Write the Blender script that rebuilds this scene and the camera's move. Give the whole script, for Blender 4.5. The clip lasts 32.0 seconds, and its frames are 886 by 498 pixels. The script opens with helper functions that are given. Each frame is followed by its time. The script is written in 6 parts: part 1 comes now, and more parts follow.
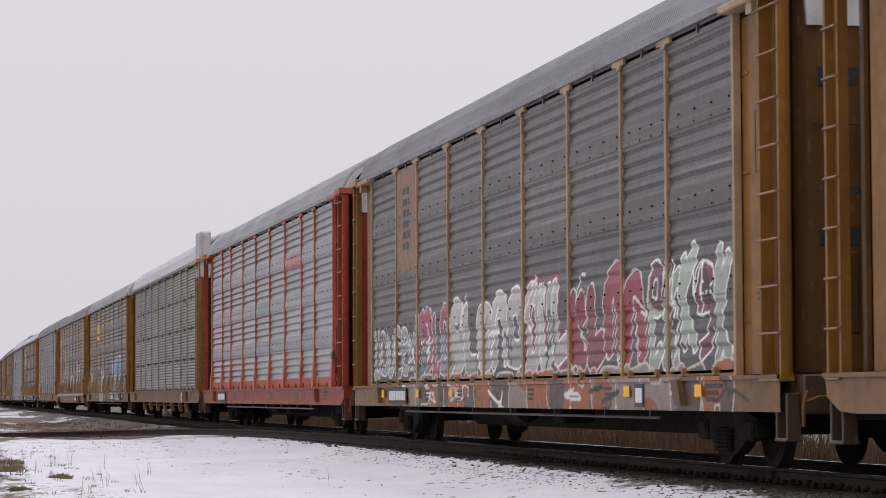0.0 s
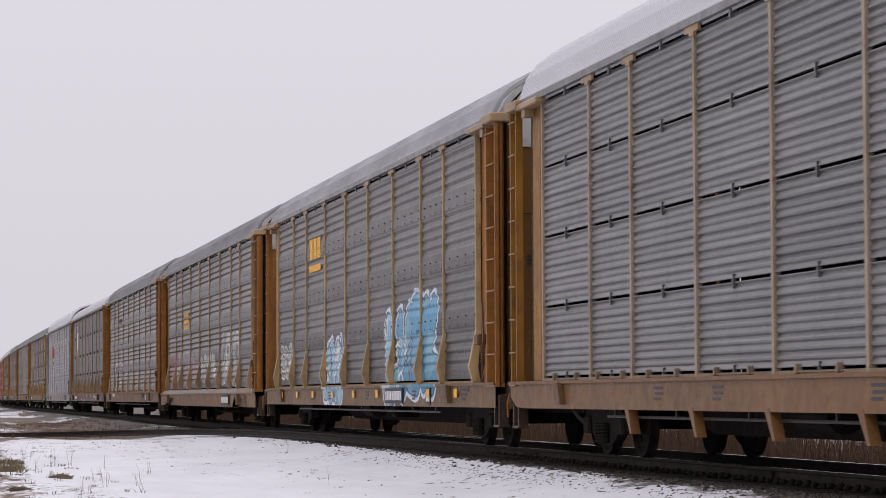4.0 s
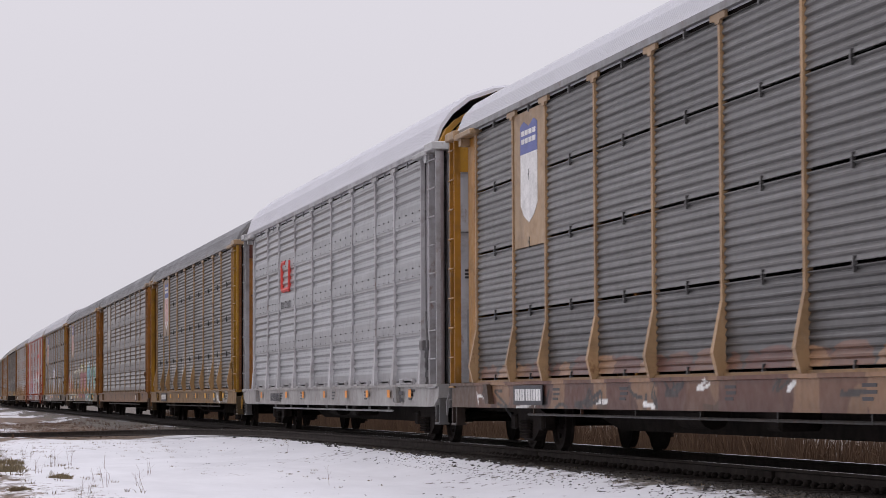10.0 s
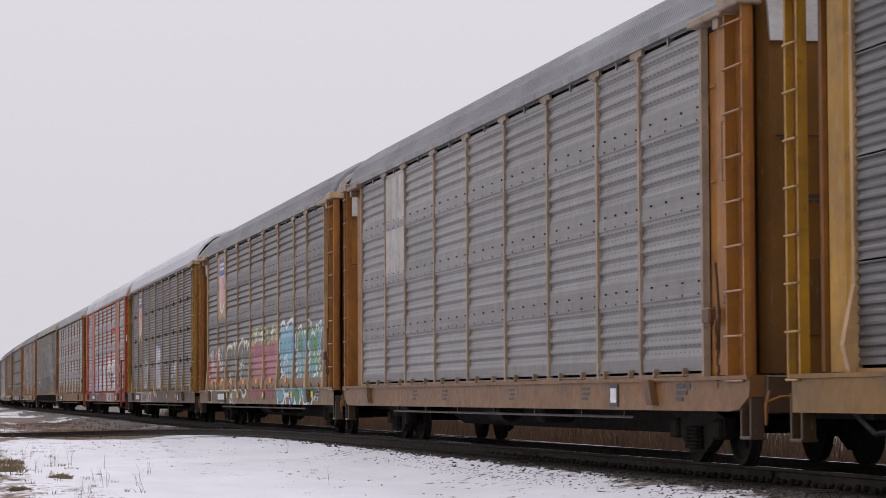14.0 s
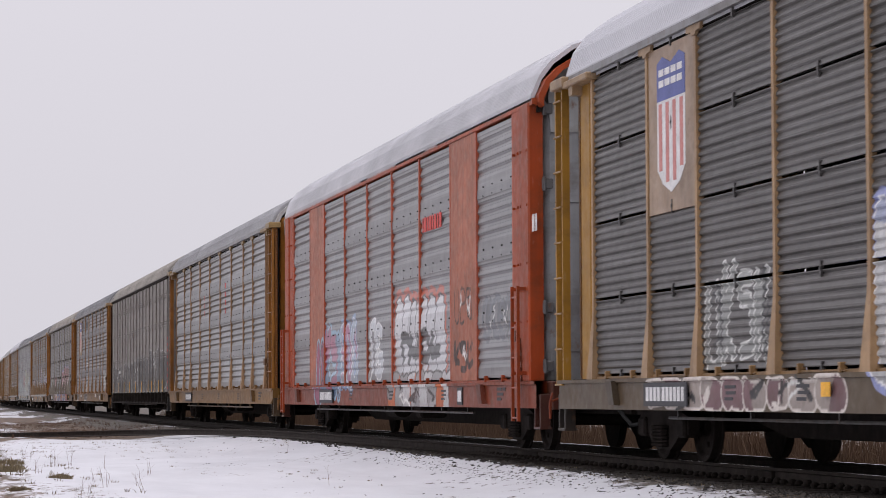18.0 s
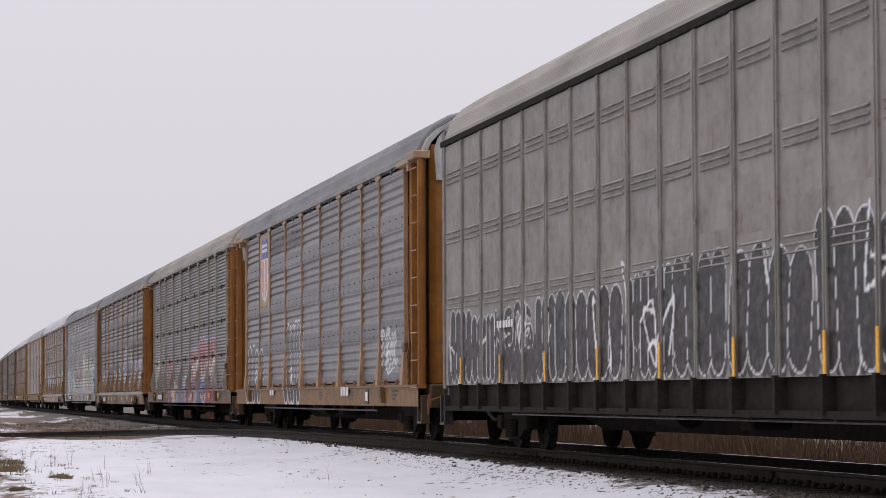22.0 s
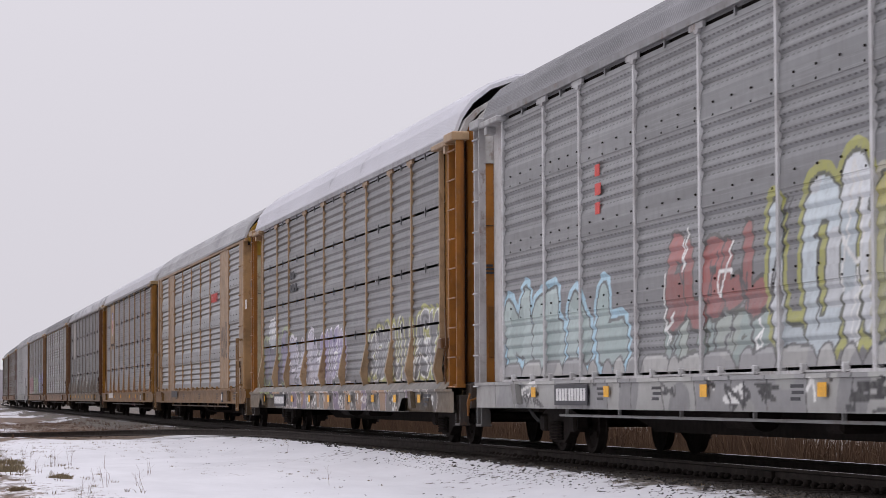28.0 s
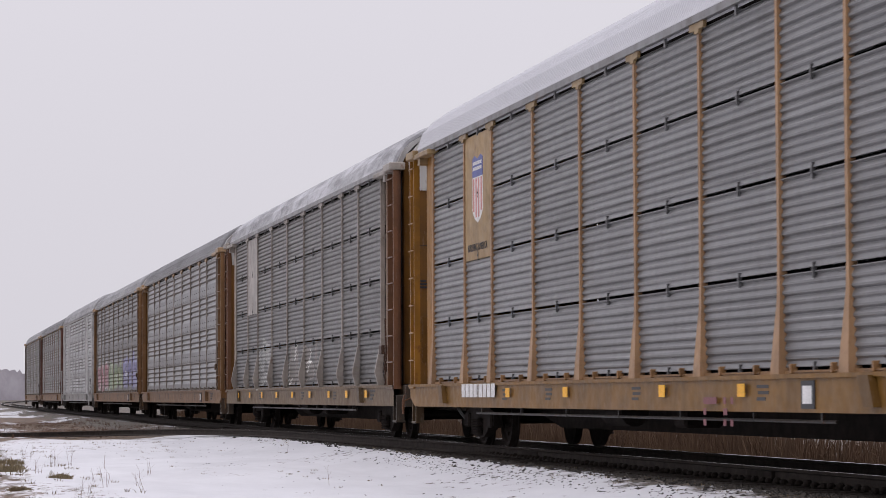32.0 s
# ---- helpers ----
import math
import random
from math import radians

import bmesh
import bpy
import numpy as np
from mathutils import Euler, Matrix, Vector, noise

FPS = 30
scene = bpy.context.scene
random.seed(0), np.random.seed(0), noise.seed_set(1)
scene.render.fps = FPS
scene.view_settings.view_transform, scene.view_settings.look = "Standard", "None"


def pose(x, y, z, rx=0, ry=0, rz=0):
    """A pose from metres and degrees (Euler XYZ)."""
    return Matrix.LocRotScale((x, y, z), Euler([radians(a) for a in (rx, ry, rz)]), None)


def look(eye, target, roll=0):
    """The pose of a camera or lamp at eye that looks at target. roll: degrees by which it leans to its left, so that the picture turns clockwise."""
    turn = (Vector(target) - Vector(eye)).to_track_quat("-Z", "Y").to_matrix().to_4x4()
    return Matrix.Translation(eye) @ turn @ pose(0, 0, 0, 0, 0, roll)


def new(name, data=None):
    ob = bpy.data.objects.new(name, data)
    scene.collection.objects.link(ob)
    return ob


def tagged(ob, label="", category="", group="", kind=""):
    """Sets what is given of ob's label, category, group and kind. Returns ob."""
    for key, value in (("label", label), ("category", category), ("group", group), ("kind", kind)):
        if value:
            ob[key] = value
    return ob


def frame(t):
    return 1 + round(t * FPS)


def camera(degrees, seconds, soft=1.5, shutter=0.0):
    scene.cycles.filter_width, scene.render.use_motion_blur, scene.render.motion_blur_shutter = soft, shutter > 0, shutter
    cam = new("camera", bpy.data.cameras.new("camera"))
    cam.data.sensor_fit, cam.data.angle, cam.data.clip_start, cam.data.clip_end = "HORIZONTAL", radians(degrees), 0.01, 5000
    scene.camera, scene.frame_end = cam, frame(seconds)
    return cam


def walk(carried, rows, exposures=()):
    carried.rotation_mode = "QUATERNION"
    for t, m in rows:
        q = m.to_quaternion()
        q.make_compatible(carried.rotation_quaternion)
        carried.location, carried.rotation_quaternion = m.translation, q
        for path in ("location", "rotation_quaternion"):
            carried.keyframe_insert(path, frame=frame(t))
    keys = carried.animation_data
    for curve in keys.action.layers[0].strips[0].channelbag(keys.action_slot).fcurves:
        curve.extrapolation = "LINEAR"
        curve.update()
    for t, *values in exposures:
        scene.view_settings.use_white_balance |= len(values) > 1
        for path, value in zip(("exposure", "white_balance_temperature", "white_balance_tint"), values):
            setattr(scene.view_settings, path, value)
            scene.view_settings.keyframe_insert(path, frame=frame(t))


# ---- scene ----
cam = camera(18.82, 32.0, 0.52, 0.08)
EYE = Vector((0.0, 0.0, 0.822))
view = Matrix.Translation(EYE) @ (pose(0, 0, 0, 90 + 3.149, 0, -11.192) @ pose(0, 0, 0, 0, 0, -0.2546))
walk(cam, [(0.0, view), (32.0, view)], [(0.0, 0.0, 6500, 12), (32.0, 0.0, 6500, 12)])

# ---------------------------------------------------------------- world and light
world = bpy.data.worlds.new("overcast_sky")
scene.world = world
world.use_nodes = True
wt = world.node_tree
wt.nodes.clear()
w_out = wt.nodes.new("ShaderNodeOutputWorld")
w_bg = wt.nodes.new("ShaderNodeBackground")
w_sky = wt.nodes.new("ShaderNodeTexSky")
w_sky.sky_type = "NISHITA"
w_sky.sun_disc = False
w_sky.sun_elevation = radians(60)
w_sky.sun_rotation = radians(212)
w_sky.dust_density = 4.0
w_hsv = wt.nodes.new("ShaderNodeHueSaturation")
w_hsv.inputs["Saturation"].default_value = 0.15
w_mix = wt.nodes.new("ShaderNodeMix")
w_mix.data_type = "RGBA"
w_mix.inputs[0].default_value = 0.93
w_mix.inputs[7].default_value = (6.6, 6.45, 6.95, 1)
wt.links.new(w_sky.outputs[0], w_hsv.inputs["Color"])
wt.links.new(w_hsv.outputs[0], w_mix.inputs[6])
# a closed cloud cover is brighter overhead than at the horizon
w_geo = wt.nodes.new("ShaderNodeTexCoord")
w_sep = wt.nodes.new("ShaderNodeSeparateXYZ")
w_pow = wt.nodes.new("ShaderNodeMath")
w_pow.operation = "MULTIPLY"
w_ramp = wt.nodes.new("ShaderNodeMapRange")
w_mul = wt.nodes.new("ShaderNodeVectorMath")
w_mul.operation = "SCALE"
wt.links.new(w_geo.outputs["Generated"], w_sep.inputs[0])
wt.links.new(w_sep.outputs[2], w_pow.inputs[0])
wt.links.new(w_sep.outputs[2], w_pow.inputs[1])
wt.links.new(w_pow.outputs[0], w_ramp.inputs[0])
w_ramp.inputs[1].default_value, w_ramp.inputs[2].default_value = 0.0, 1.0
w_ramp.inputs[3].default_value, w_ramp.inputs[4].default_value = 1.0, 3.0
wt.links.new(w_mix.outputs[2], w_mul.inputs[0])
wt.links.new(w_ramp.outputs[0], w_mul.inputs["Scale"])
wt.links.new(w_mul.outputs[0], w_bg.inputs[0])
wt.links.new(w_bg.outputs[0], w_out.inputs[0])
w_bg.inputs[1].default_value = 0.108

sun = new("sun", bpy.data.lights.new("sun", "SUN"))
sun.data.energy = 0.16
sun.data.angle = radians(60)
sun.data.color = (1.0, 0.97, 0.93)
sun.matrix_world = look((-14, -22, 45), (0, 0, 0))

# ---------------------------------------------------------------- track plan
D = 10.30           # distance of the track's centre line from the eye
PITCH = 28.6        # coupled length of one car
SHIFT = {3: 0.35, 7: 0.25, 12: 0.2, 14: 0.3, 15: -0.12, 21: 0.28}   # metres by which a car runs ahead of its even place
CURVE_AT, CURVE_IN, CURVE_R = 158.0, 60.0, 7190.0


def track_at(s):
    """Place and heading (radians to the right of +Y) of the centre line, s metres out."""
    d = s - CURVE_AT
    if d <= 0:
        return D, s, 0.0
    if d < CURVE_IN:
        return D + d ** 3 / (6 * CURVE_R * CURVE_IN), s, d * d / (2 * CURVE_R * CURVE_IN)
    e = d - CURVE_IN / 2
    return D + e * e / (2 * CURVE_R) + CURVE_IN ** 2 / (24 * CURVE_R), s, e / CURVE_R


def run(t):
    """Metres that the train has gone at t seconds."""
    return 17.7875 * t + 0.03655 * t * t


# ---------------------------------------------------------------- material helpers
def shader(name, rough=0.6, metal=0.0):
    m = bpy.data.materials.new(name)
    m.use_nodes = True
    nt = m.node_tree
    b = nt.nodes["Principled BSDF"]
    b.inputs["Roughness"].default_value = rough
    b.inputs["Metallic"].default_value = metal
    b.inputs["Specular IOR Level"].default_value = 0.3
    return m, nt, b


def node(nt, sort, **values):
    n = nt.nodes.new("ShaderNode" + sort)
    for key, v in values.items():
        if key == "op":
            n.operation = v
        elif key == "kind":
            n.data_type = v
        elif key == "blend":
            n.blend_type = v
    return n


def put(nt, sock, v):
    if isinstance(v, (int, float)):
        sock.default_value = v
    elif isinstance(v, (tuple, list)):
        sock.default_value = (*v, 1) if len(v) == 3 and len(sock.default_value) == 4 else v
    else:
        nt.links.new(v, sock)


def calc(nt, op, a, b=0.0, c=0.0):
    n = node(nt, "Math", op=op)
    put(nt, n.inputs[0], a)
    put(nt, n.inputs[1], b)
    put(nt, n.inputs[2], c)
    return n.outputs[0]


def mixed(nt, f, a, b, blend="MIX"):
    n = node(nt, "Mix", kind="RGBA", blend=blend)
    put(nt, n.inputs[0], f)
    put(nt, n.inputs[6], a)
    put(nt, n.inputs[7], b)
    return n.outputs[2]


def grain(nt, scale, size=(1, 1, 1), detail=4.0, rough=0.55, where="Object", shift=None):
    tc = node(nt, "TexCoord")
    mp = node(nt, "Mapping")
    mp.inputs["Scale"].default_value = size
    nt.links.new(tc.outputs[where], mp.inputs[0])
    if shift is not None:
        vm = node(nt, "VectorMath", op="ADD")
        nt.links.new(mp.outputs[0], vm.inputs[0])
        nt.links.new(shift, vm.inputs[1])
        src = vm.outputs[0]
    else:
        src = mp.outputs[0]
    n = node(nt, "TexNoise")
    n.inputs["Scale"].default_value = scale
    n.inputs["Detail"].default_value = detail
    n.inputs["Roughness"].default_value = rough
    nt.links.new(src, n.inputs["Vector"])
    return n.outputs[0]


def ramp(nt, v, lo, hi, a=0.0, b=1.0):
    n = node(nt, "MapRange")
    put(nt, n.inputs[0], v)
    for i, x in ((1, lo), (2, hi), (3, a), (4, b)):
        n.inputs[i].default_value = x
    return n.outputs[0]


def bump(nt, bsdf, h, strength=0.3, dist=0.01):
    n = node(nt, "Bump")
    n.inputs["Strength"].default_value = strength
    n.inputs["Distance"].default_value = dist
    nt.links.new(h, n.inputs["Height"])
    nt.links.new(n.outputs[0], bsdf.inputs["Normal"])


def spread(nt):
    """A shift that differs from object to object, for the grain."""
    oi = node(nt, "ObjectInfo")
    v = calc(nt, "MULTIPLY", oi.outputs["Random"], 57.0)
    cx = node(nt, "CombineXYZ")
    for i in range(3):
        nt.links.new(v, cx.inputs[i])
    return oi, cx.outputs[0]


def spray(nt, base):
    """Sprayed paint that a mesh carries as its colour attribute, thin where it has worn."""
    at = node(nt, "Attribute")
    at.attribute_name = "paint"
    cv = node(nt, "Attribute")
    cv.attribute_name = "cover"
    worn = ramp(nt, grain(nt, 9.0, detail=5.0), 0.3, 0.55, 0.66, 0.96)
    return mixed(nt, calc(nt, "MULTIPLY", ramp(nt, cv.outputs["Fac"], 0.4, 0.6), worn), base, at.outputs["Color"])


def make_paint():
    m, nt, b = shader("weathered_car_paint", 0.55)
    oi, sh = spread(nt)
    fade = ramp(nt, grain(nt, 1.1, shift=sh), 0.3, 0.75, 0.58, 0.88)
    col = mixed(nt, 1.0, oi.outputs["Color"], fade, "MULTIPLY")
    streak = ramp(nt, grain(nt, 3.0, (1.1, 1.1, 0.14), 5.0, shift=sh), 0.46, 0.78, 0.0, 0.42)
    col = mixed(nt, streak, col, (0.055, 0.032, 0.018))
    grime = ramp(nt, grain(nt, 1.9, (1, 1, 1.6), 9.0, 0.7, shift=sh), 0.48, 0.70, 0.0, 0.42)
    col = mixed(nt, grime, col, (0.06, 0.036, 0.02))
    rust = ramp(nt, grain(nt, 4.0, (1, 1, 0.6), 8.0, 0.7, shift=sh), 0.60, 0.70, 0.0, 0.75)
    col = mixed(nt, rust, col, (0.13, 0.052, 0.02))
    chalk = ramp(nt, grain(nt, 15.0, (1, 1, 0.3), 4.0, shift=sh), 0.6, 0.8, 0.0, 0.14)
    col = mixed(nt, chalk, col, (0.5, 0.47, 0.44))
    nt.links.new(spray(nt, col), b.inputs["Base Color"])
    nt.links.new(ramp(nt, grain(nt, 6.0, shift=sh), 0.3, 0.7, 0.36, 0.52), b.inputs["Roughness"])
    b.inputs["Specular IOR Level"].default_value = 0.26
    bump(nt, b, grain(nt, 24.0, shift=sh), 0.18, 0.006)
    return m


def make_panel(name, slots):
    """Galvanised side screen: tint from the object, dull zinc with dirt runs and punched slots."""
    m, nt, b = shader(name, 0.4, 0.1)
    oi, sh = spread(nt)
    tone = ramp(nt, grain(nt, 1.6, (0.35, 1, 1.4), 4.0, shift=sh), 0.3, 0.72, 0.90, 1.06)
    tone = calc(nt, "MULTIPLY", tone, ramp(nt, oi.outputs["Random"], 0, 1, 0.55, 0.66))
    col = mixed(nt, 1.0, oi.outputs["Color"], tone, "MULTIPLY")
    # horizontal grime streaks that also paint in some of the grooves' shade
    grime_shade = ramp(nt, grain(nt, 1.6, (0.16, 1, 5.0), 3.0, 0.55, shift=sh), 0.42, 0.70, 0.0, 0.30)
    col = mixed(nt, grime_shade, col, (0.045, 0.040, 0.037))
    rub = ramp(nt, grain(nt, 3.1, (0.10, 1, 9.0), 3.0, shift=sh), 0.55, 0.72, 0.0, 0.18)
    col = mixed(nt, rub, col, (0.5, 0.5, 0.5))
    run_ = ramp(nt, grain(nt, 4.0, (1.6, 1, 0.12), 5.0, shift=sh), 0.5, 0.78, 0.0, 0.35)
    col = mixed(nt, run_, col, (0.06, 0.052, 0.048))
    tc = node(nt, "TexCoord")
    sp = node(nt, "SeparateXYZ")
    nt.links.new(tc.outputs["Object"], sp.inputs[0])
    row = calc(nt, "DIVIDE", calc(nt, "SUBTRACT", sp.outputs[2], 0.126), 0.082)
    fx = calc(nt, "FRACT", calc(nt, "ADD", calc(nt, "MULTIPLY", sp.outputs[0], 5.6), calc(nt, "MULTIPLY", calc(nt, "FLOOR", row), 0.5)))
    fz = calc(nt, "FRACT", row)
    hole = calc(nt, "MULTIPLY", calc(nt, "LESS_THAN", fx, 0.52), calc(nt, "LESS_THAN", fz, 0.23))
    if slots == "band":                       # no slots in the bolted bands
        inside = calc(nt, "MULTIPLY", calc(nt, "GREATER_THAN", sp.outputs[2], 0.15), calc(nt, "LESS_THAN", sp.outputs[2], 0.85))
        hole = calc(nt, "MULTIPLY", hole, inside)
    here = ramp(nt, grain(nt, 3.0, shift=sh), 0.35, 0.6, 0.65, 1.0)
    if slots != "none":
        col = mixed(nt, calc(nt, "MULTIPLY", hole, here), col, (0.02, 0.02, 0.022))
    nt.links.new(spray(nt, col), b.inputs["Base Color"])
    at = node(nt, "Attribute")
    at.attribute_name = "cover"
    bare = calc(nt, "SUBTRACT", 1.0, calc(nt, "MULTIPLY", at.outputs["Fac"], 0.7))
    nt.links.new(calc(nt, "MULTIPLY", bare, 0.25), b.inputs["Metallic"])
    grey = node(nt, "SeparateColor")          # the dirtier the sheet, the duller
    nt.links.new(oi.outputs["Color"], grey.inputs[0])
    clean = ramp(nt, grey.outputs[1], 0.12, 0.36)
    nt.links.new(ramp(nt, clean, 0, 1, 0.36, 1.0), b.inputs["Specular IOR Level"])
    nt.links.new(calc(nt, "SUBTRACT", ramp(nt, grain(nt, 5.0, shift=sh), 0.3, 0.7, 0.36, 0.44), calc(nt, "MULTIPLY", clean, 0.07)), b.inputs["Roughness"])
    bump(nt, b, grain(nt, 1.2, (1, 1, 0.5), 1.0, shift=sh), 0.02, 0.01)
    return m


def make_roof():
    """Roof sheet: tint from the object; its green share gives grey, snow lies on it by the object's alpha."""
    m, nt, b = shader("roof_sheet", 0.6, 0.2)
    oi, sh = spread(nt)
    tone = ramp(nt, grain(nt, 0.9, (0.4, 1, 1), 5.0, shift=sh), 0.3, 0.7, 0.75, 1.2)
    col = mixed(nt, 1.0, oi.outputs["Color"], tone, "MULTIPLY")
    snow = grain(nt, 1.6, (0.45, 1.2, 1.2), 7.0, 0.65, shift=sh)
    cover = ramp(nt, calc(nt, "ADD", snow, calc(nt, "SUBTRACT", oi.outputs["Alpha"], 1.0)), 0.02, 0.20, 0.0, 0.66)
    col = mixed(nt, cover, col, (0.60, 0.60, 0.635))
    nt.links.new(col, b.inputs["Base Color"])
    nt.links.new(ramp(nt, cover, 0, 1, 0.2, 0.0), b.inputs["Metallic"])
    bump(nt, b, grain(nt, 12.0, shift=sh), 0.25, 0.01)
    return m


def make_plain(name, color, rough=0.6, metal=0.0, vary=0.35, scale=6.0, bumps=0.2):
    m, nt, b = shader(name, rough, metal)
    if rough > 0.7:
        b.inputs["Specular IOR Level"].default_value = 0.08
    oi, sh = spread(nt)
    tone = ramp(nt, grain(nt, scale, shift=sh), 0.3, 0.7, 1 - vary, 1 + vary)
    fine = ramp(nt, grain(nt, scale * 7, shift=sh), 0.3, 0.7, 0.85, 1.15)
    col = mixed(nt, 1.0, color, calc(nt, "MULTIPLY", tone, fine), "MULTIPLY")
    nt.links.new(col, b.inputs["Base Color"])
    bump(nt, b, grain(nt, scale * 5, shift=sh), bumps, 0.008)
    return m


ROWS, ROW_H = 4, 0.995
PAINT, ROOF = make_paint(), make_roof()
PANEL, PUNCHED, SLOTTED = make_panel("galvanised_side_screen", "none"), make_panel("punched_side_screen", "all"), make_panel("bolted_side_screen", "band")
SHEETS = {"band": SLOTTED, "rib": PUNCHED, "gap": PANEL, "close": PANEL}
IRON = make_plain("grimy_running_gear_iron", (0.020, 0.016, 0.014), 0.85, 0.0)
RAILTOP = make_plain("polished_rail_head", (0.62, 0.62, 0.64), 0.22, 1.0, 0.1)
RAILWEB = make_plain("rusty_rail_web", (0.030, 0.024, 0.021), 0.8, 0.1)
TIE = make_plain("creosoted_tie_wood", (0.028, 0.023, 0.02), 0.9)
TWIG = make_plain("bare_weed_stalk", (0.16, 0.11, 0.075), 0.9)
BLACK = make_plain("black_rubber_and_gap_shade", (0.02, 0.02, 0.02), 0.7)


def decal(name, color):
    return make_plain(name, color, 0.5, 0, 0.15, 5.0, 0.05)


D_WHITE = decal("white_lettering_paint", (0.62, 0.61, 0.6))
D_GREY = decal("faded_lettering_paint", (0.17, 0.17, 0.175))
D_DARK = decal("dark_lettering_paint", (0.035, 0.035, 0.04))
D_RED = decal("red_marking_paint", (0.55, 0.06, 0.05))
D_BLUE = decal("blue_shield_paint", (0.10, 0.12, 0.30))
D_PINK = decal("faded_red_stripe_paint", (0.50, 0.20, 0.18))
D_MAROON = decal("faded_maroon_paint", (0.17, 0.06, 0.07))
D_YEL = decal("yellow_reflective_tape", (0.75, 0.38, 0.03))
D_ORA = decal("orange_reflective_tape", (0.70, 0.25, 0.03))


# ---------------------------------------------------------------- mesh helpers
def part(name, bm, material, parent, label="", color=None, at=None):
    """Links a bmesh or a mesh as one object under a thing or a part."""
    if isinstance(bm, bmesh.types.BMesh):
        me = bpy.data.meshes.new(name)
        bm.to_mesh(me)
        bm.free()
    else:
        me = bm
    if material is not None and not me.materials:
        me.materials.append(material)
    ob = new(name, me)
    ob.parent = parent
    if at is not None:
        ob.matrix_basis = at
    if color is not None:
        ob.color = (*color, 1) if len(color) == 3 else color
    if label:
        tagged(ob, label)
    return ob


def add_box(bm, x0, x1, y0, y1, z0, z1, bevel=0.0):
    vs = [bm.verts.new((x, y, z)) for x in (x0, x1) for y in (y0, y1) for z in (z0, z1)]
    fs = []
    for q in ((0, 1, 3, 2), (4, 6, 7, 5), (0, 4, 5, 1), (2, 3, 7, 6), (0, 2, 6, 4), (1, 5, 7, 3)):
        fs.append(bm.faces.new([vs[i] for i in q]))
    if bevel:
        es = {e for f in fs for e in f.edges}
        bmesh.ops.bevel(bm, geom=list(es), offset=bevel, segments=1, affect="EDGES")


def box_mesh(name, x0, x1, y0, y1, z0, z1, bevel=0.0):
    bm = bmesh.new()
    add_box(bm, x0, x1, y0, y1, z0, z1, bevel)
    bmesh.ops.recalc_face_normals(bm, faces=bm.faces)
    me = bpy.data.meshes.new(name)
    bm.to_mesh(me)
    bm.free()
    return me


def add_prism(bm, outline, axis, a, b):
    """Outline (2D points) pushed along an axis from a to b."""
    def p3(u, v, w):
        return (w, u, v) if axis == "x" else (u, w, v) if axis == "y" else (u, v, w)
    lo = [bm.verts.new(p3(u, v, a)) for u, v in outline]
    hi = [bm.verts.new(p3(u, v, b)) for u, v in outline]
    n = len(outline)
    for i in range(n):
        bm.faces.new((lo[i], lo[(i + 1) % n], hi[(i + 1) % n], hi[i]))
    bm.faces.new(lo[::-1])
    bm.faces.new(hi)


def add_rod(bm, p, q, r, n=6):
    p, q = Vector(p), Vector(q)
    m = (q - p).to_track_quat("Z", "Y").to_matrix()
    rings = []
    for c in (p, q):
        rings.append([bm.verts.new(c + m @ Vector((r * math.cos(2 * math.pi * i / n), r * math.sin(2 * math.pi * i / n), 0))) for i in range(n)])
    for i in range(n):
        bm.faces.new((rings[0][i], rings[0][(i + 1) % n], rings[1][(i + 1) % n], rings[1][i]))
    bm.faces.new(rings[0][::-1])
    bm.faces.new(rings[1])


def add_turn(bm, prof, axis_at, n=20):
    """A shape turned about the y axis at axis_at (x, z); prof: (radius, y) points, closed."""
    cx, cz = axis_at
    rings = []
    for i in range(n):
        a = 2 * math.pi * i / n
        rings.append([bm.verts.new((cx + r * math.cos(a), y, cz + r * math.sin(a))) for r, y in prof])
    k = len(prof)
    for i in range(n):
        for j in range(k):
            bm.faces.new((rings[i][j], rings[i][(j + 1) % k], rings[(i + 1) % n][(j + 1) % k], rings[(i + 1) % n][j]))


def done(bm):
    bmesh.ops.recalc_face_normals(bm, faces=bm.faces)
    return bm


def as_mesh(name, bm, *materials):
    me = bpy.data.meshes.new(name)
    done(bm).to_mesh(me)
    bm.free()
    for m in materials:
        me.materials.append(m)
    return me


# ---------------------------------------------------------------- the auto carriers
POSTS = (-11.81, -9.12, -7.03, -4.215, -1.405, 1.405, 4.215, 7.03, 9.12, 11.81)
Z0, Z1 = 1.07, 5.05           # foot and head of the side screens
SIDE = 1.47                   # half width to the screens' faces
BODY = 13.68                  # half length of the rack
SHARED = {}


def shared(key, make):
    if key not in SHARED:
        SHARED[key] = make()
    return SHARED[key]


FACE = 0.030                  # how far a screen's face stands proud of its grooves


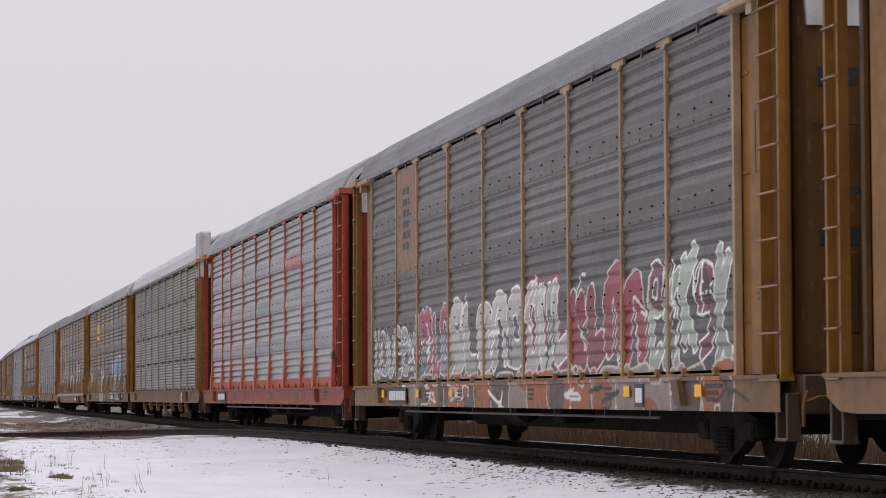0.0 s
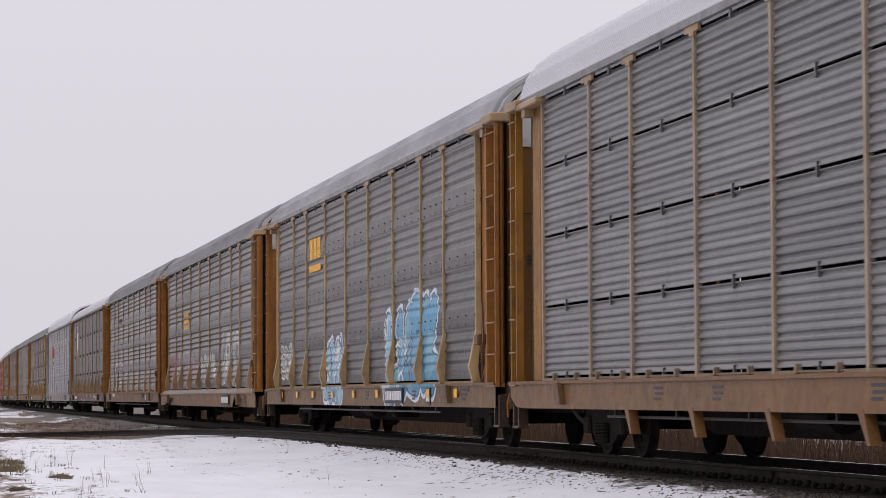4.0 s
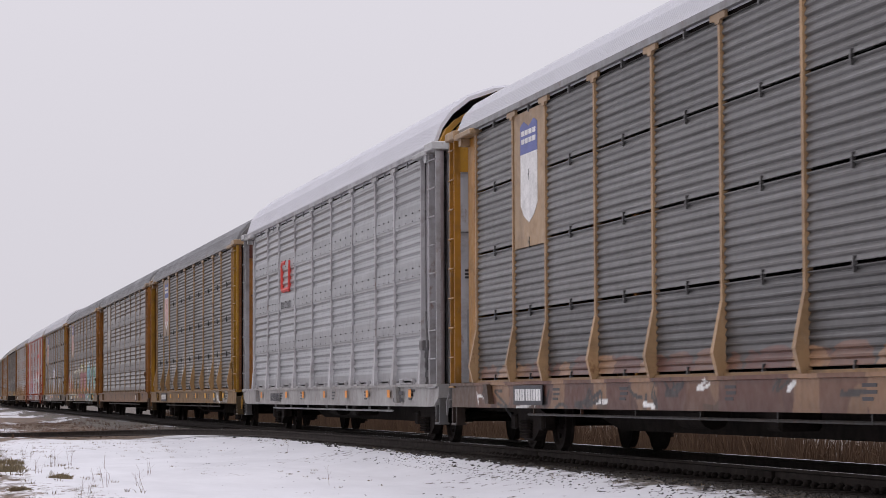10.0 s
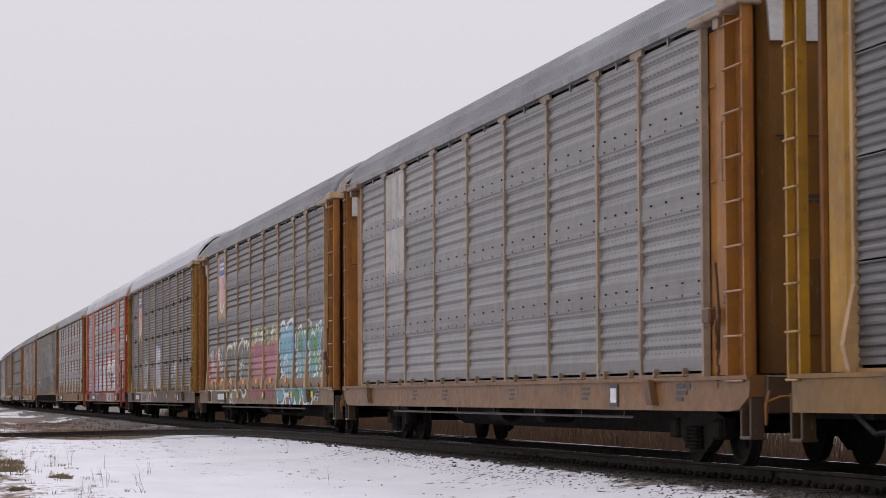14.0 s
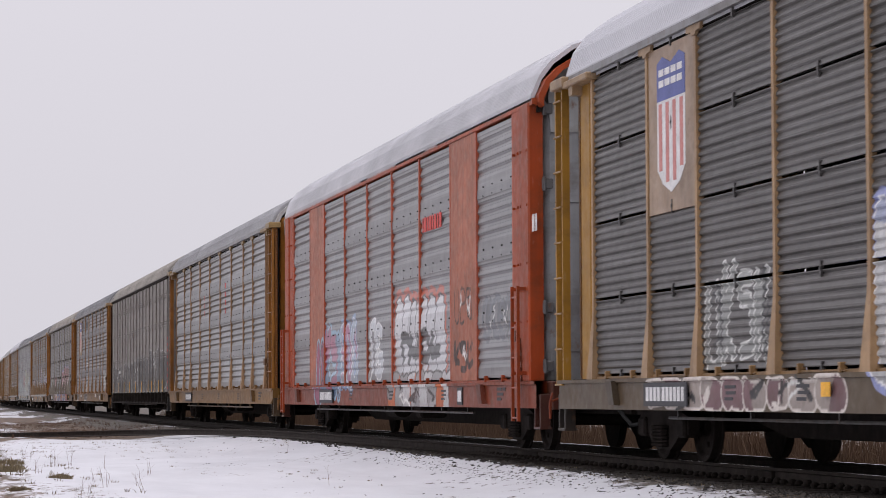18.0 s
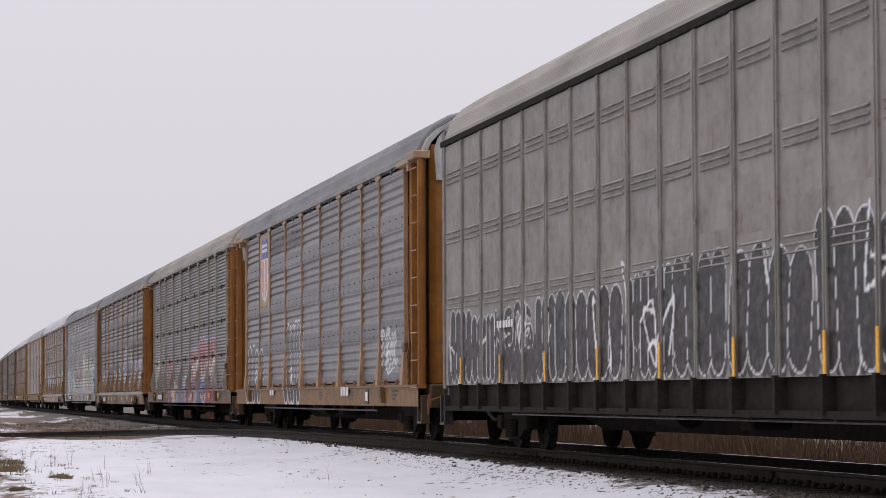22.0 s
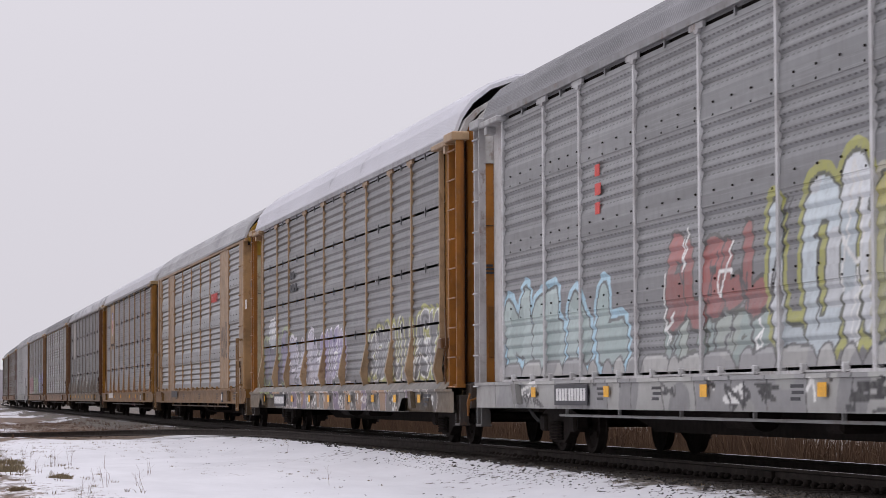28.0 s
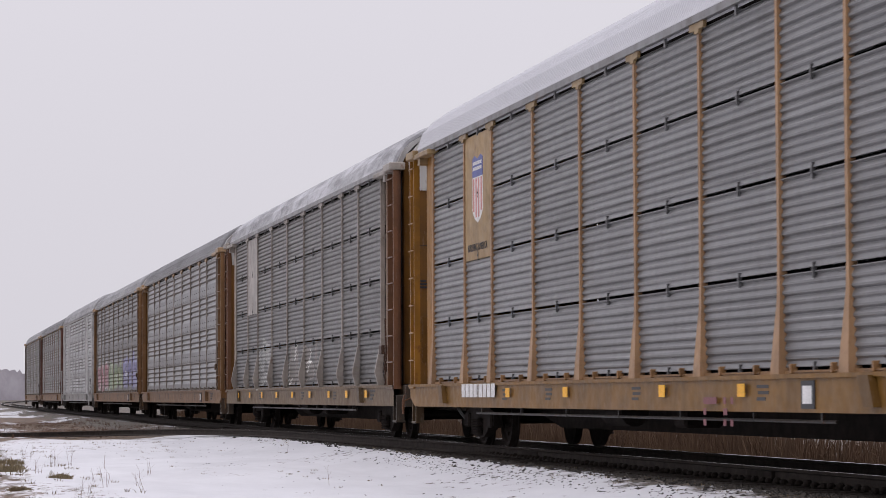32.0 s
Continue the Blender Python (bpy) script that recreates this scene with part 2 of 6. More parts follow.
def screen_profile(style, head=False):
    """(height, proud) points of one screen's face from foot to head, row height ROW_H."""
    pts = []
    if style in ("band", "rib"):              # lapped grooves between flat edges
        step, n, z = 0.164, 5, 0.155
        pts += [(0.0, FACE), (z, FACE)]
        for i in range(n):
            pts += [(z + 0.012, FACE - 0.002), (z + 0.096, 0.003), (z + 0.106, 0.0), (z + 0.115, 0.003), (z + 0.146, FACE - 0.002), (z + 0.154, FACE)]
            if i < n - 1:
                pts += [(z + step, FACE)]
            z += step
        if style == "band":                   # the sheet above laps over this one
            pts = [q for q in pts if q[0] < ROW_H - 0.15]
            pts += [(ROW_H - 0.148, FACE), (ROW_H - 0.143, FACE + 0.009), (ROW_H - 0.001, FACE + 0.008)]
        else:
            pts = [q for q in pts if q[0] < ROW_H - 0.12]
            pts += [(ROW_H - 0.045, FACE), (ROW_H - 0.044, 0.0)]
    else:                                     # grooves over the whole height
        gap = 0.038 if style == "gap" else 0.018
        n = 10
        step = (ROW_H - gap) / n
        pts += [(0.0, FACE)]
        z = 0.0
        for i in range(n):
            d = 0.0 if i % 2 else 0.008
            pts += [(z + 0.12 * step, FACE), (z + 0.56 * step, d + 0.002), (z + 0.66 * step, d), (z + 0.88 * step, FACE)]
            z += step
        pts += [(ROW_H - gap, FACE), (ROW_H - gap + 0.001, 0.0)]
    if head:                                  # the uppermost row stops short of the eave
        top = ROW_H - 0.075
        pts = [q for q in pts if q[0] < top - 0.002] + [(top, FACE), (top + 0.001, 0.0)]
    return pts


def screen_mesh(style, width, head=False, bolts=False):
    """One side screen, its foot's middle at the origin, facing -y."""
    prof = screen_profile(style, head)
    bm = bmesh.new()
    add_prism(bm, [(-d, z) for z, d in prof] + [(0.03, prof[-1][0]), (0.03, 0.0)], "x", -width / 2, width / 2)
    me = as_mesh("screen", bm, SHEETS[style])
    return add_bolts(me, width) if bolts and style == "band" else me


def add_bolts(me, width):
    """Two rows of dark bolts in the band at a screen's foot."""
    bm = bmesh.new()
    bm.from_mesh(me)
    old = len(bm.faces)
    for z in (-0.115, 0.03):
        for i in range(4):
            x = -width / 2 + (i + 0.75) * width / 4
            add_box(bm, x - 0.016, x + 0.016, -FACE - 0.016, -FACE + 0.01, z - 0.011, z + 0.011)
    bm.faces.ensure_lookup_table()
    new_faces = [f for n, f in enumerate(bm.faces) if n >= old]
    bmesh.ops.recalc_face_normals(bm, faces=new_faces)
    for f in new_faces:
        f.material_index = 1
    bm.to_mesh(me)
    bm.free()
    me.materials.append(IRON)
    return me


def screen_clip_mesh():
    """The small hasp that ties two screens over the gap."""
    bm = bmesh.new()
    add_box(bm, -0.014, 0.014, -0.044, 0.0, -0.11, 0.05)
    add_box(bm, -0.022, 0.022, -0.050, -0.01, -0.045, -0.01)
    return as_mesh("hasp", bm, PANEL)


def hexrgb(h):
    c = [int(h[i:i + 2], 16) / 255 for i in (0, 2, 4)]
    return tuple(x / 12.92 if x < 0.04045 else ((x + 0.055) / 1.055) ** 2.4 for x in c)


def rounded(path, n=4):
    """The path with its corners rounded."""
    out = []
    last = len(path) - 1
    for i in range(last):
        p0, p1, p2, p3 = (np.array(path[max(0, min(last, j))]) for j in (i - 1, i, i + 1, i + 2))
        for q in range(n):
            t = q / n
            out.append(0.5 * (2 * p1 + (p2 - p0) * t + (2 * p0 - 5 * p1 + 4 * p2 - p3) * t * t + (3 * p1 - p0 - 3 * p2 + p3) * t ** 3))
    out.append(np.array(path[-1]))
    return out


class Tag:
    """One sprayed piece on a car's side: fat strokes in a box, with outline and halo."""

    def __init__(self, x0, x1, z0, z1, fills, line="111111", halo="", n=5, seed=1, fat=0.5, edge=0.035, fingers=False, scrawl=True, text=""):
        self.box, self.fills = (x0, x1, z0, z1), [hexrgb(f) for f in fills]
        self.line, self.halo, self.edge = hexrgb(line) if line else None, hexrgb(halo) if halo else None, edge
        rnd = random.Random(seed)
        self.strokes = []
        w, h = (x1 - x0) / n, z1 - z0
        self.scrawl = []                       # thin loose lines over the piece
        for i in range(int(n * 1.4) if scrawl else 0):
            cx, cz, u = x0 + rnd.random() * (x1 - x0), z0 + rnd.uniform(0.25, 0.75) * h, rnd.uniform(0.25, 0.5) * w
            path = [(cx + rnd.uniform(-1, 1) * u, cz + rnd.uniform(-0.38, 0.38) * h) for _ in range(rnd.choice((3, 4, 5)))]
            tone = rnd.choice(("e4e4e0", "d4d4d0", "1c1c1e", "26262a", line or "303030"))
            self.scrawl.append((np.array(rounded(path)), rnd.uniform(0.018, 0.034), hexrgb(tone)))
        if fingers:                            # swollen letters: upright fingers with round heads
            for i in range(n):
                cx, k = x0 + i * w, rnd.choice((2, 2, 3))
                lean, top = rnd.uniform(-0.08, 0.08) * w, z1 - rnd.uniform(0, 0.14) * h
                for j in range(k):
                    x, r = cx + (j + 0.5) * w / k, w / k * 0.52
                    lo = z0 + r if j in (0, k - 1) else z0 + rnd.uniform(0.05, 0.4) * h
                    self.strokes.append((np.array([(x + lean, lo), (x, top - r - rnd.uniform(0, 0.05) * h)]), r, rnd.randrange(len(self.fills))))
            return
        for i in range(n if self.fills else 0):
            cx = x0 + (i + 0.5) * w
            r = fat * w * 0.36
            shape = text[i] if text else rnd.choice(("o", "n", "e", "s", "k", "l", "u"))
            u, lo, hi = w * 0.30, z0 + r + rnd.uniform(0, 0.15) * h, z1 - r - rnd.uniform(0, 0.15) * h
            mid = (lo + hi) / 2 + rnd.uniform(-0.1, 0.1) * h
            a, b, c, d = (cx - u, lo), (cx - u, hi), (cx + u, hi), (cx + u, lo)
            e, f = (cx - u, mid), (cx + u, mid)
            path = {"o": [a, b, c, d, a], "n": [a, b, c, d], "e": [d, a, b, c, f, e], "s": [a, d, f, e, b, c], "k": [a, b, e, c, e, d], "l": [b, a, d], "u": [b, a, d, c], "M": [a, b, (cx, mid), c, d], "E": [c, b, e, f, e, a, d], "A": [a, (cx, hi), d], "L": [b, a, d]}[shape]
            path = [(x + rnd.uniform(-0.1, 0.1) * w, z + rnd.uniform(-0.06, 0.06) * h) for x, z in path]
            self.strokes.append((np.array(rounded(path)), r, rnd.randrange(len(self.fills))))

    def color(self, x, z):
        """Colour and cover of the paint at points x, z; the cover falls off over the outer edge."""
        out = np.zeros((len(x), 4))
        best = np.full(len(x), -9.0)
        e = self.edge
        rim = 3.2 * e if self.halo is not None else e if self.line is not None else 0.0
        for path, r, fi in self.strokes:
            d = np.full(len(x), 9.0)
            for (ax, az), (bx, bz) in zip(path[:-1], path[1:]):
                vx, vz = bx - ax, bz - az
                k = np.clip(((x - ax) * vx + (z - az) * vz) / (vx * vx + vz * vz + 1e-9), 0, 1)
                d = np.minimum(d, np.hypot(x - ax - k * vx, z - az - k * vz))
            new_here = (d < r + rim + 0.06) & (best < 0)
            best = np.maximum(best, r + rim - d)
            fresh = new_here & (best < 0.06)
            edge_c = self.halo if self.halo is not None else self.line if self.line is not None else np.array(self.fills[fi]) * 0.8
            out[fresh, :3] = edge_c
            if self.halo is not None:
                m = (d < r + rim) & (out[:, 3] < 1)
                out[m, :3] = self.halo
            if self.line is not None:
                m = d < r + e
                out[m] = (*self.line, 1.0)
            m = d < r
            patch = np.sin(3.1 * x[m] + 1.7 * z[m] + fi) + np.sin(4.1 * z[m] - 2.3 * x[m] + 2 * r) > 0.7
            shade = 0.7 + 0.3 * np.clip((z[m] - self.box[2]) / (self.box[3] - self.box[2]), 0, 1)
            other = np.array(self.fills[(fi + 1) % len(self.fills)]) * 0.86
            out[m, :3] = np.where(patch[:, None], other[None, :], np.array(self.fills[fi])[None, :]) * shade[:, None]
            out[m, 3] = 1.0
        for path, r, tone in self.scrawl:
            d = np.full(len(x), 9.0)
            for (ax, az), (bx, bz) in zip(path[:-1], path[1:]):
                vx, vz = bx - ax, bz - az
                k = np.clip(((x - ax) * vx + (z - az) * vz) / (vx * vx + vz * vz + 1e-9), 0, 1)
                d = np.minimum(d, np.hypot(x - ax - k * vx, z - az - k * vz))
            out[(d < r) | ((best < 0) & (d < r + 0.04)), :3] = tone
            best = np.maximum(best, r - d)
        out[:, 3] = np.clip(0.5 + best / 0.08, 0, 1)
        return out


def paint_mesh(me, ox, oz, tags):
    """Writes the sprayed pieces on a mesh whose origin lies at ox, oz on the car's side."""
    n = len(me.vertices)
    co = np.empty(n * 3, dtype=np.float32)
    me.vertices.foreach_get("co", co)
    co = co.reshape(-1, 3)
    x, z = co[:, 0] + ox, co[:, 2] + oz
    out = np.zeros((n, 4))
    for t in tags:
        c = t.color(x, z)
        m = (c[:, 3] > 0.5) | ((c[:, 3] > 0) & (out[:, 3] < c[:, 3]))
        out[m] = c[m]
    at = me.color_attributes.new("paint", "FLOAT_COLOR", "POINT")
    at.data.foreach_set("color", out.astype(np.float32).ravel())
    cv = me.attributes.new("cover", "FLOAT", "POINT")
    cv.data.foreach_set("value", out[:, 3].astype(np.float32))
    return me


def fine_sheet(name, prof, x0, x1, step, material, back=0.03):
    """A sheet with the profile (height, proud) and many points along x, for sprayed paint."""
    pz = [prof[0]]
    for (za, da), (zb, db) in zip(prof[:-1], prof[1:]):
        k = max(1, int(math.ceil((zb - za) / step)))
        pz += [(za + (zb - za) * i / k, da + (db - da) * i / k) for i in range(1, k + 1)]
    nx = max(2, int((x1 - x0) / step) + 1)
    xs = [x0 + (x1 - x0) * i / (nx - 1) for i in range(nx)]
    verts = [(x, -d, z) for z, d in pz for x in xs]
    faces = [(j * nx + i, j * nx + i + 1, (j + 1) * nx + i + 1, (j + 1) * nx + i) for j in range(len(pz) - 1) for i in range(nx - 1)]
    b = len(verts)
    verts += [(x0, back, pz[0][0]), (x1, back, pz[0][0]), (x1, back, pz[-1][0]), (x0, back, pz[-1][0])]
    t = (len(pz) - 1) * nx
    faces += [(b, b + 3, b + 2, b + 1), (0, b, b + 1, nx - 1), (t + nx - 1, b + 2, b + 3, t)]
    me = bpy.data.meshes.new(name)
    me.from_pydata(verts, [], faces)
    me.materials.append(material)
    return me


def post_mesh(flare):
    """An upright between two screens, foot at the origin (height Z0 - 0.06)."""
    h = Z1 - Z0 + 0.06
    bm = bmesh.new()
    w = 0.041
    if flare == "straight":
        add_box(bm, -w, w, -0.054, 0.03, 0.0, h)
    elif flare == "taper":                    # widens to a hollow gusset at its foot
        rings = []
        for z, a, d in ((0.0, 0.15, 0.11), (0.12, 0.135, 0.105), (0.80, 0.050, 0.058), (1.05, w, 0.054), (h, w, 0.054)):
            rings.append([bm.verts.new(q) for q in ((-a, -d, z), (a, -d, z), (a, 0.03, z), (-a, 0.03, z))])
        for lo, hi in zip(rings[:-1], rings[1:]):
            for i in range(4):
                bm.faces.new((lo[i], lo[(i + 1) % 4], hi[(i + 1) % 4], hi[i]))
        bm.faces.new(rings[0][::-1])
        bm.faces.new(rings[-1])
    else:                                     # leans out to a kicked foot on the sill
        rings = []
        for z, a, d, back in ((0.0, 0.052, 0.105, 0.02), (0.28, 0.058, 0.175, -0.03), (0.84, 0.050, 0.060, 0.03), (0.86, w, 0.054, 0.03), (h, w, 0.054, 0.03)):
            rings.append([bm.verts.new(q) for q in ((-a, -d, z), (a, -d, z), (a, back, z), (-a, back, z))])
        for lo, hi in zip(rings[:-1], rings[1:]):
            for i in range(4):
                bm.faces.new((lo[i], lo[(i + 1) % 4], hi[(i + 1) % 4], hi[i]))
        bm.faces.new(rings[0][::-1])
        bm.faces.new(rings[-1])
    return as_mesh("post", bm, PAINT)


def cap_mesh():
    bm = bmesh.new()
    add_prism(bm, [(-0.07, -0.10), (0.07, -0.10), (0.10, -0.055), (0.28, -0.05), (0.28, 0.075), (-0.28, 0.075), (-0.28, -0.05), (-0.10, -0.055)], "y", -0.074, -0.035)
    return as_mesh("gusset", bm, PAINT)


ROOF_ARC = ((-1.54, 5.10), (-1.54, 5.18), (-1.42, 5.42), (-1.24, 5.62), (-0.92, 5.82), (-0.45, 5.95), (0.0, 5.98))


def roof_mesh():
    """The corrugated roof skin, cross ribs 15 cm apart."""
    half = list(ROOF_ARC)
    arc = half + [(-y, z) for y, z in half[-2::-1]]
    L = 13.15
    n = 956
    verts, faces = [], []
    k = len(arc)
    for i in range(n):
        x = -L + 2 * L * i / (n - 1)
        lift = 0.0 if (i // 2) % 2 else 0.032
        for j, (y, z) in enumerate(arc):
            up = lift if 1 < j < k - 2 else 0
            s = 1 + up / 3
            verts.append((x, y * s, z + up))
    for i in range(n - 1):
        for j in range(k - 1):
            faces.append((i * k + j, (i + 1) * k + j, (i + 1) * k + j + 1, i * k + j + 1))
    m = len(verts)
    for x in (-L, L):
        verts += [(x, y * 0.97, z - 0.05) for y, z in arc]
    for e, row in ((0, 0), (1, n - 1)):
        for j in range(k - 1):
            a, b = m + e * k + j, row * k + j
            faces.append((a, b, b + 1, a + 1))
    for j in range(k - 1):
        faces.append((m + j, m + j + 1, m + k + j + 1, m + k + j))
    me = bpy.data.meshes.new("roof")
    me.from_pydata(verts, [], faces)
    me.materials.append(ROOF)
    return me


def hood_mesh():
    """The thin arched lip at a roof's end, at the +x end."""
    half = [(-1.47, 5.06), (-1.47, 5.17), (-1.36, 5.40), (-1.18, 5.58), (-0.87, 5.77), (-0.42, 5.90), (0.0, 5.93)]
    arc = half + [(-y, z) for y, z in half[-2::-1]]
    bm = bmesh.new()
    add_prism(bm, arc + [(y * 0.95, z - 0.06) for y, z in arc[::-1]], "x", 13.05, 13.36)
    return as_mesh("hood", bm, PAINT)


def sill_outline():
    return [(-13.72, 1.03), (13.72, 1.03), (13.66, 0.80), (13.30, 0.66), (12.9, 0.64), (-12.9, 0.64), (-13.30, 0.66), (-13.66, 0.80)]


def arch(x):
    """Lower edge of a sill that is cut out over the bogies."""
    a = abs(abs(x) - 10.1)
    return 0.64 + 0.24 * min(1.0, max(0.0, (1.75 - a) / 0.4))


def sill_mesh(cut=False):
    bm = bmesh.new()
    if cut:
        low = [(-13.68, 0.80), (-13.2, 0.66), (-11.85, 0.64), (-11.45, 0.88), (-8.75, 0.88), (-8.35, 0.64)]
        add_prism(bm, [(-13.72, 1.03)] + low + [(-x, z) for x, z in low[::-1]] + [(13.72, 1.03)], "y", -1.575, -1.40)
    else:
        add_prism(bm, sill_outline(), "y", -1.575, -1.40)
    add_box(bm, -13.7, 13.7, -1.61, -1.575, 0.985, 1.03)
    return as_mesh("side_sill", bm, PAINT)


def end_plate_mesh(far=False):
    """Panel set back beyond the last upright, at the +x end on the -y side; shorter at a car's far end."""
    bm = bmesh.new()
    x = 12.66 if far else 12.88
    add_prism(bm, [(11.85, -1.425), (12.16, -1.425), (12.20, -1.455), (x, -1.455), (x, -1.36), (11.85, -1.36)], "z", 1.04, 5.02)
    for z in (1.62, 3.22, 4.30):
        add_box(bm, 11.90, 12.14, -1.445, -1.425, z, z + 0.035)
    return as_mesh("corner_plate", bm, PAINT)


def recess_mesh(far=False):
    """The web of the ladder's channel and the flange that ends the rack."""
    bm = bmesh.new()
    if far:
        add_prism(bm, [(12.62, -1.30), (12.70, -1.22), (13.30, -1.22), (13.30, -1.19), (12.62, -1.19)], "z", 1.0, 5.05)
        add_box(bm, 13.27, 13.60, -1.50, -1.475, 1.0, 5.05)
    else:
        add_box(bm, 12.93, 13.50, -1.455, -1.43, 1.0, 5.05)
        add_box(bm, 13.50, 13.56, -1.52, -1.465, 1.0, 5.05)
    return as_mesh("corner_post", bm, PAINT)


def plain_end_mesh():
    """A flush end plate with its return, for the plate-sided cars."""
    bm = bmesh.new()
    add_prism(bm, [(11.86, -1.53), (12.36, -1.53), (12.39, -1.56), (12.98, -1.56), (13.02, -1.54), (13.02, -1.34), (12.90, -1.34), (12.90, -1.42), (11.86, -1.42)], "z", 1.04, 5.08)
    for z in (1.9, 2.75, 3.6, 4.4):
        for x in (12.0, 12.30, 12.5, 12.9):
            add_box(bm, x - 0.018, x + 0.018, -1.572, -1.53, z - 0.018, z + 0.018)
    return as_mesh("end_plate", bm, PAINT)


def grab_ladder_mesh():
    """The short ladder at a plate-sided car's corner."""
    bm = bmesh.new()
    for x in (12.42, 12.80):
        add_box(bm, x - 0.025, x + 0.025, -1.70, -1.655, 0.45, 2.42)
        for z in (1.15, 2.38):
            add_box(bm, x - 0.025, x + 0.025, -1.66, -1.55, z - 0.025, z + 0.025)
    return as_mesh("grab_ladder", bm, PAINT)


def grab_rung_mesh():
    bm = bmesh.new()
    add_rod(bm, (12.44, -1.685, 0), (12.78, -1.685, 0), 0.014)
    return as_mesh("grab_rung", bm, PAINT)


def hinge_mesh():
    """A door hinge on the return of a plate-sided car's end."""
    bm = bmesh.new()
    add_box(bm, 13.02, 13.06, -1.36, -1.20, -0.075, 0.075, 0.01)
    add_rod(bm, (13.06, -1.33, -0.10), (13.06, -1.33, 0.10), 0.03, 8)
    return as_mesh("door_hinge", bm, PAINT)


def ladder_rail_mesh(far=False):
    """The two flanges of the ladder's channel."""
    bm = bmesh.new()
    a, b, back = (13.22, 13.64, -1.475) if far else (12.88, 13.56, -1.43)
    add_box(bm, a, a + 0.05, -1.58, back, 0.96, 5.10)
    add_box(bm, b - 0.06, b, -1.58, -1.50, 0.96, 5.15)
    add_box(bm, a, b, -1.52, -1.44, 0.96, 1.02)
    return as_mesh("ladder", bm, PAINT)


def rung_mesh(far=False):
    bm = bmesh.new()
    a, b = (13.24, 13.62) if far else (12.90, 13.54)
    add_rod(bm, (a, -1.60, 0), (b, -1.60, 0), 0.013)
    for x in (a, b):
        add_rod(bm, (x, -1.60, 0), (x, -1.55, 0), 0.016)
    return as_mesh("rung", bm, PAINT)


def door_mesh():
    """One leaf of the end doors, +x end, -y half, with a curved edge."""
    bm = bmesh.new()
    add_prism(bm, [(13.13, -1.35), (13.29, -1.33), (13.39, -1.22), (13.43, -0.9), (13.43, 0.0), (13.37, 0.0), (13.37, -0.9), (13.33, -1.20), (13.25, -1.29), (13.13, -1.30)], "z", 1.05, 5.30)
    return as_mesh("end_door", bm, PAINT)


def door_head_mesh():
    """The arched panel above the end doors, under the roof."""
    half = [(-1.22, 4.66), (-1.26, 5.20), (-1.18, 5.42), (-1.00, 5.62), (-0.66, 5.78), (0.0, 5.86)]
    bm = bmesh.new()
    add_prism(bm, half + [(-y, z) for y, z in half[-2::-1]], "x", 13.40, 13.455)
    return as_mesh("door_head", bm, PAINT)


def bracket_mesh():
    """The beam at the eave over the corner, stepped at the ladder's head."""
    bm = bmesh.new()
    add_box(bm, 11.66, 12.96, -1.64, -1.36, 5.00, 5.09, 0.015)
    add_box(bm, 12.90, 13.60, -1.66, -1.36, 5.03, 5.17, 0.015)
    add_box(bm, 12.55, 12.75, -1.60, -1.40, 4.88, 5.00)
    return as_mesh("top_bracket", bm, PAINT)


def notice_mesh():
    """The painted outline of a notice on a corner panel."""
    bm = bmesh.new()
    for x0, x1, z0, z1 in ((12.40, 12.84, 3.86, 3.875), (12.40, 12.84, 3.20, 3.215), (12.40, 12.415, 3.20, 3.875), (12.825, 12.84, 3.20, 3.875)):
        add_box(bm, x0, x1, -1.460, -1.455, z0, z1)
    return as_mesh("corner_notice", bm, D_DARK)


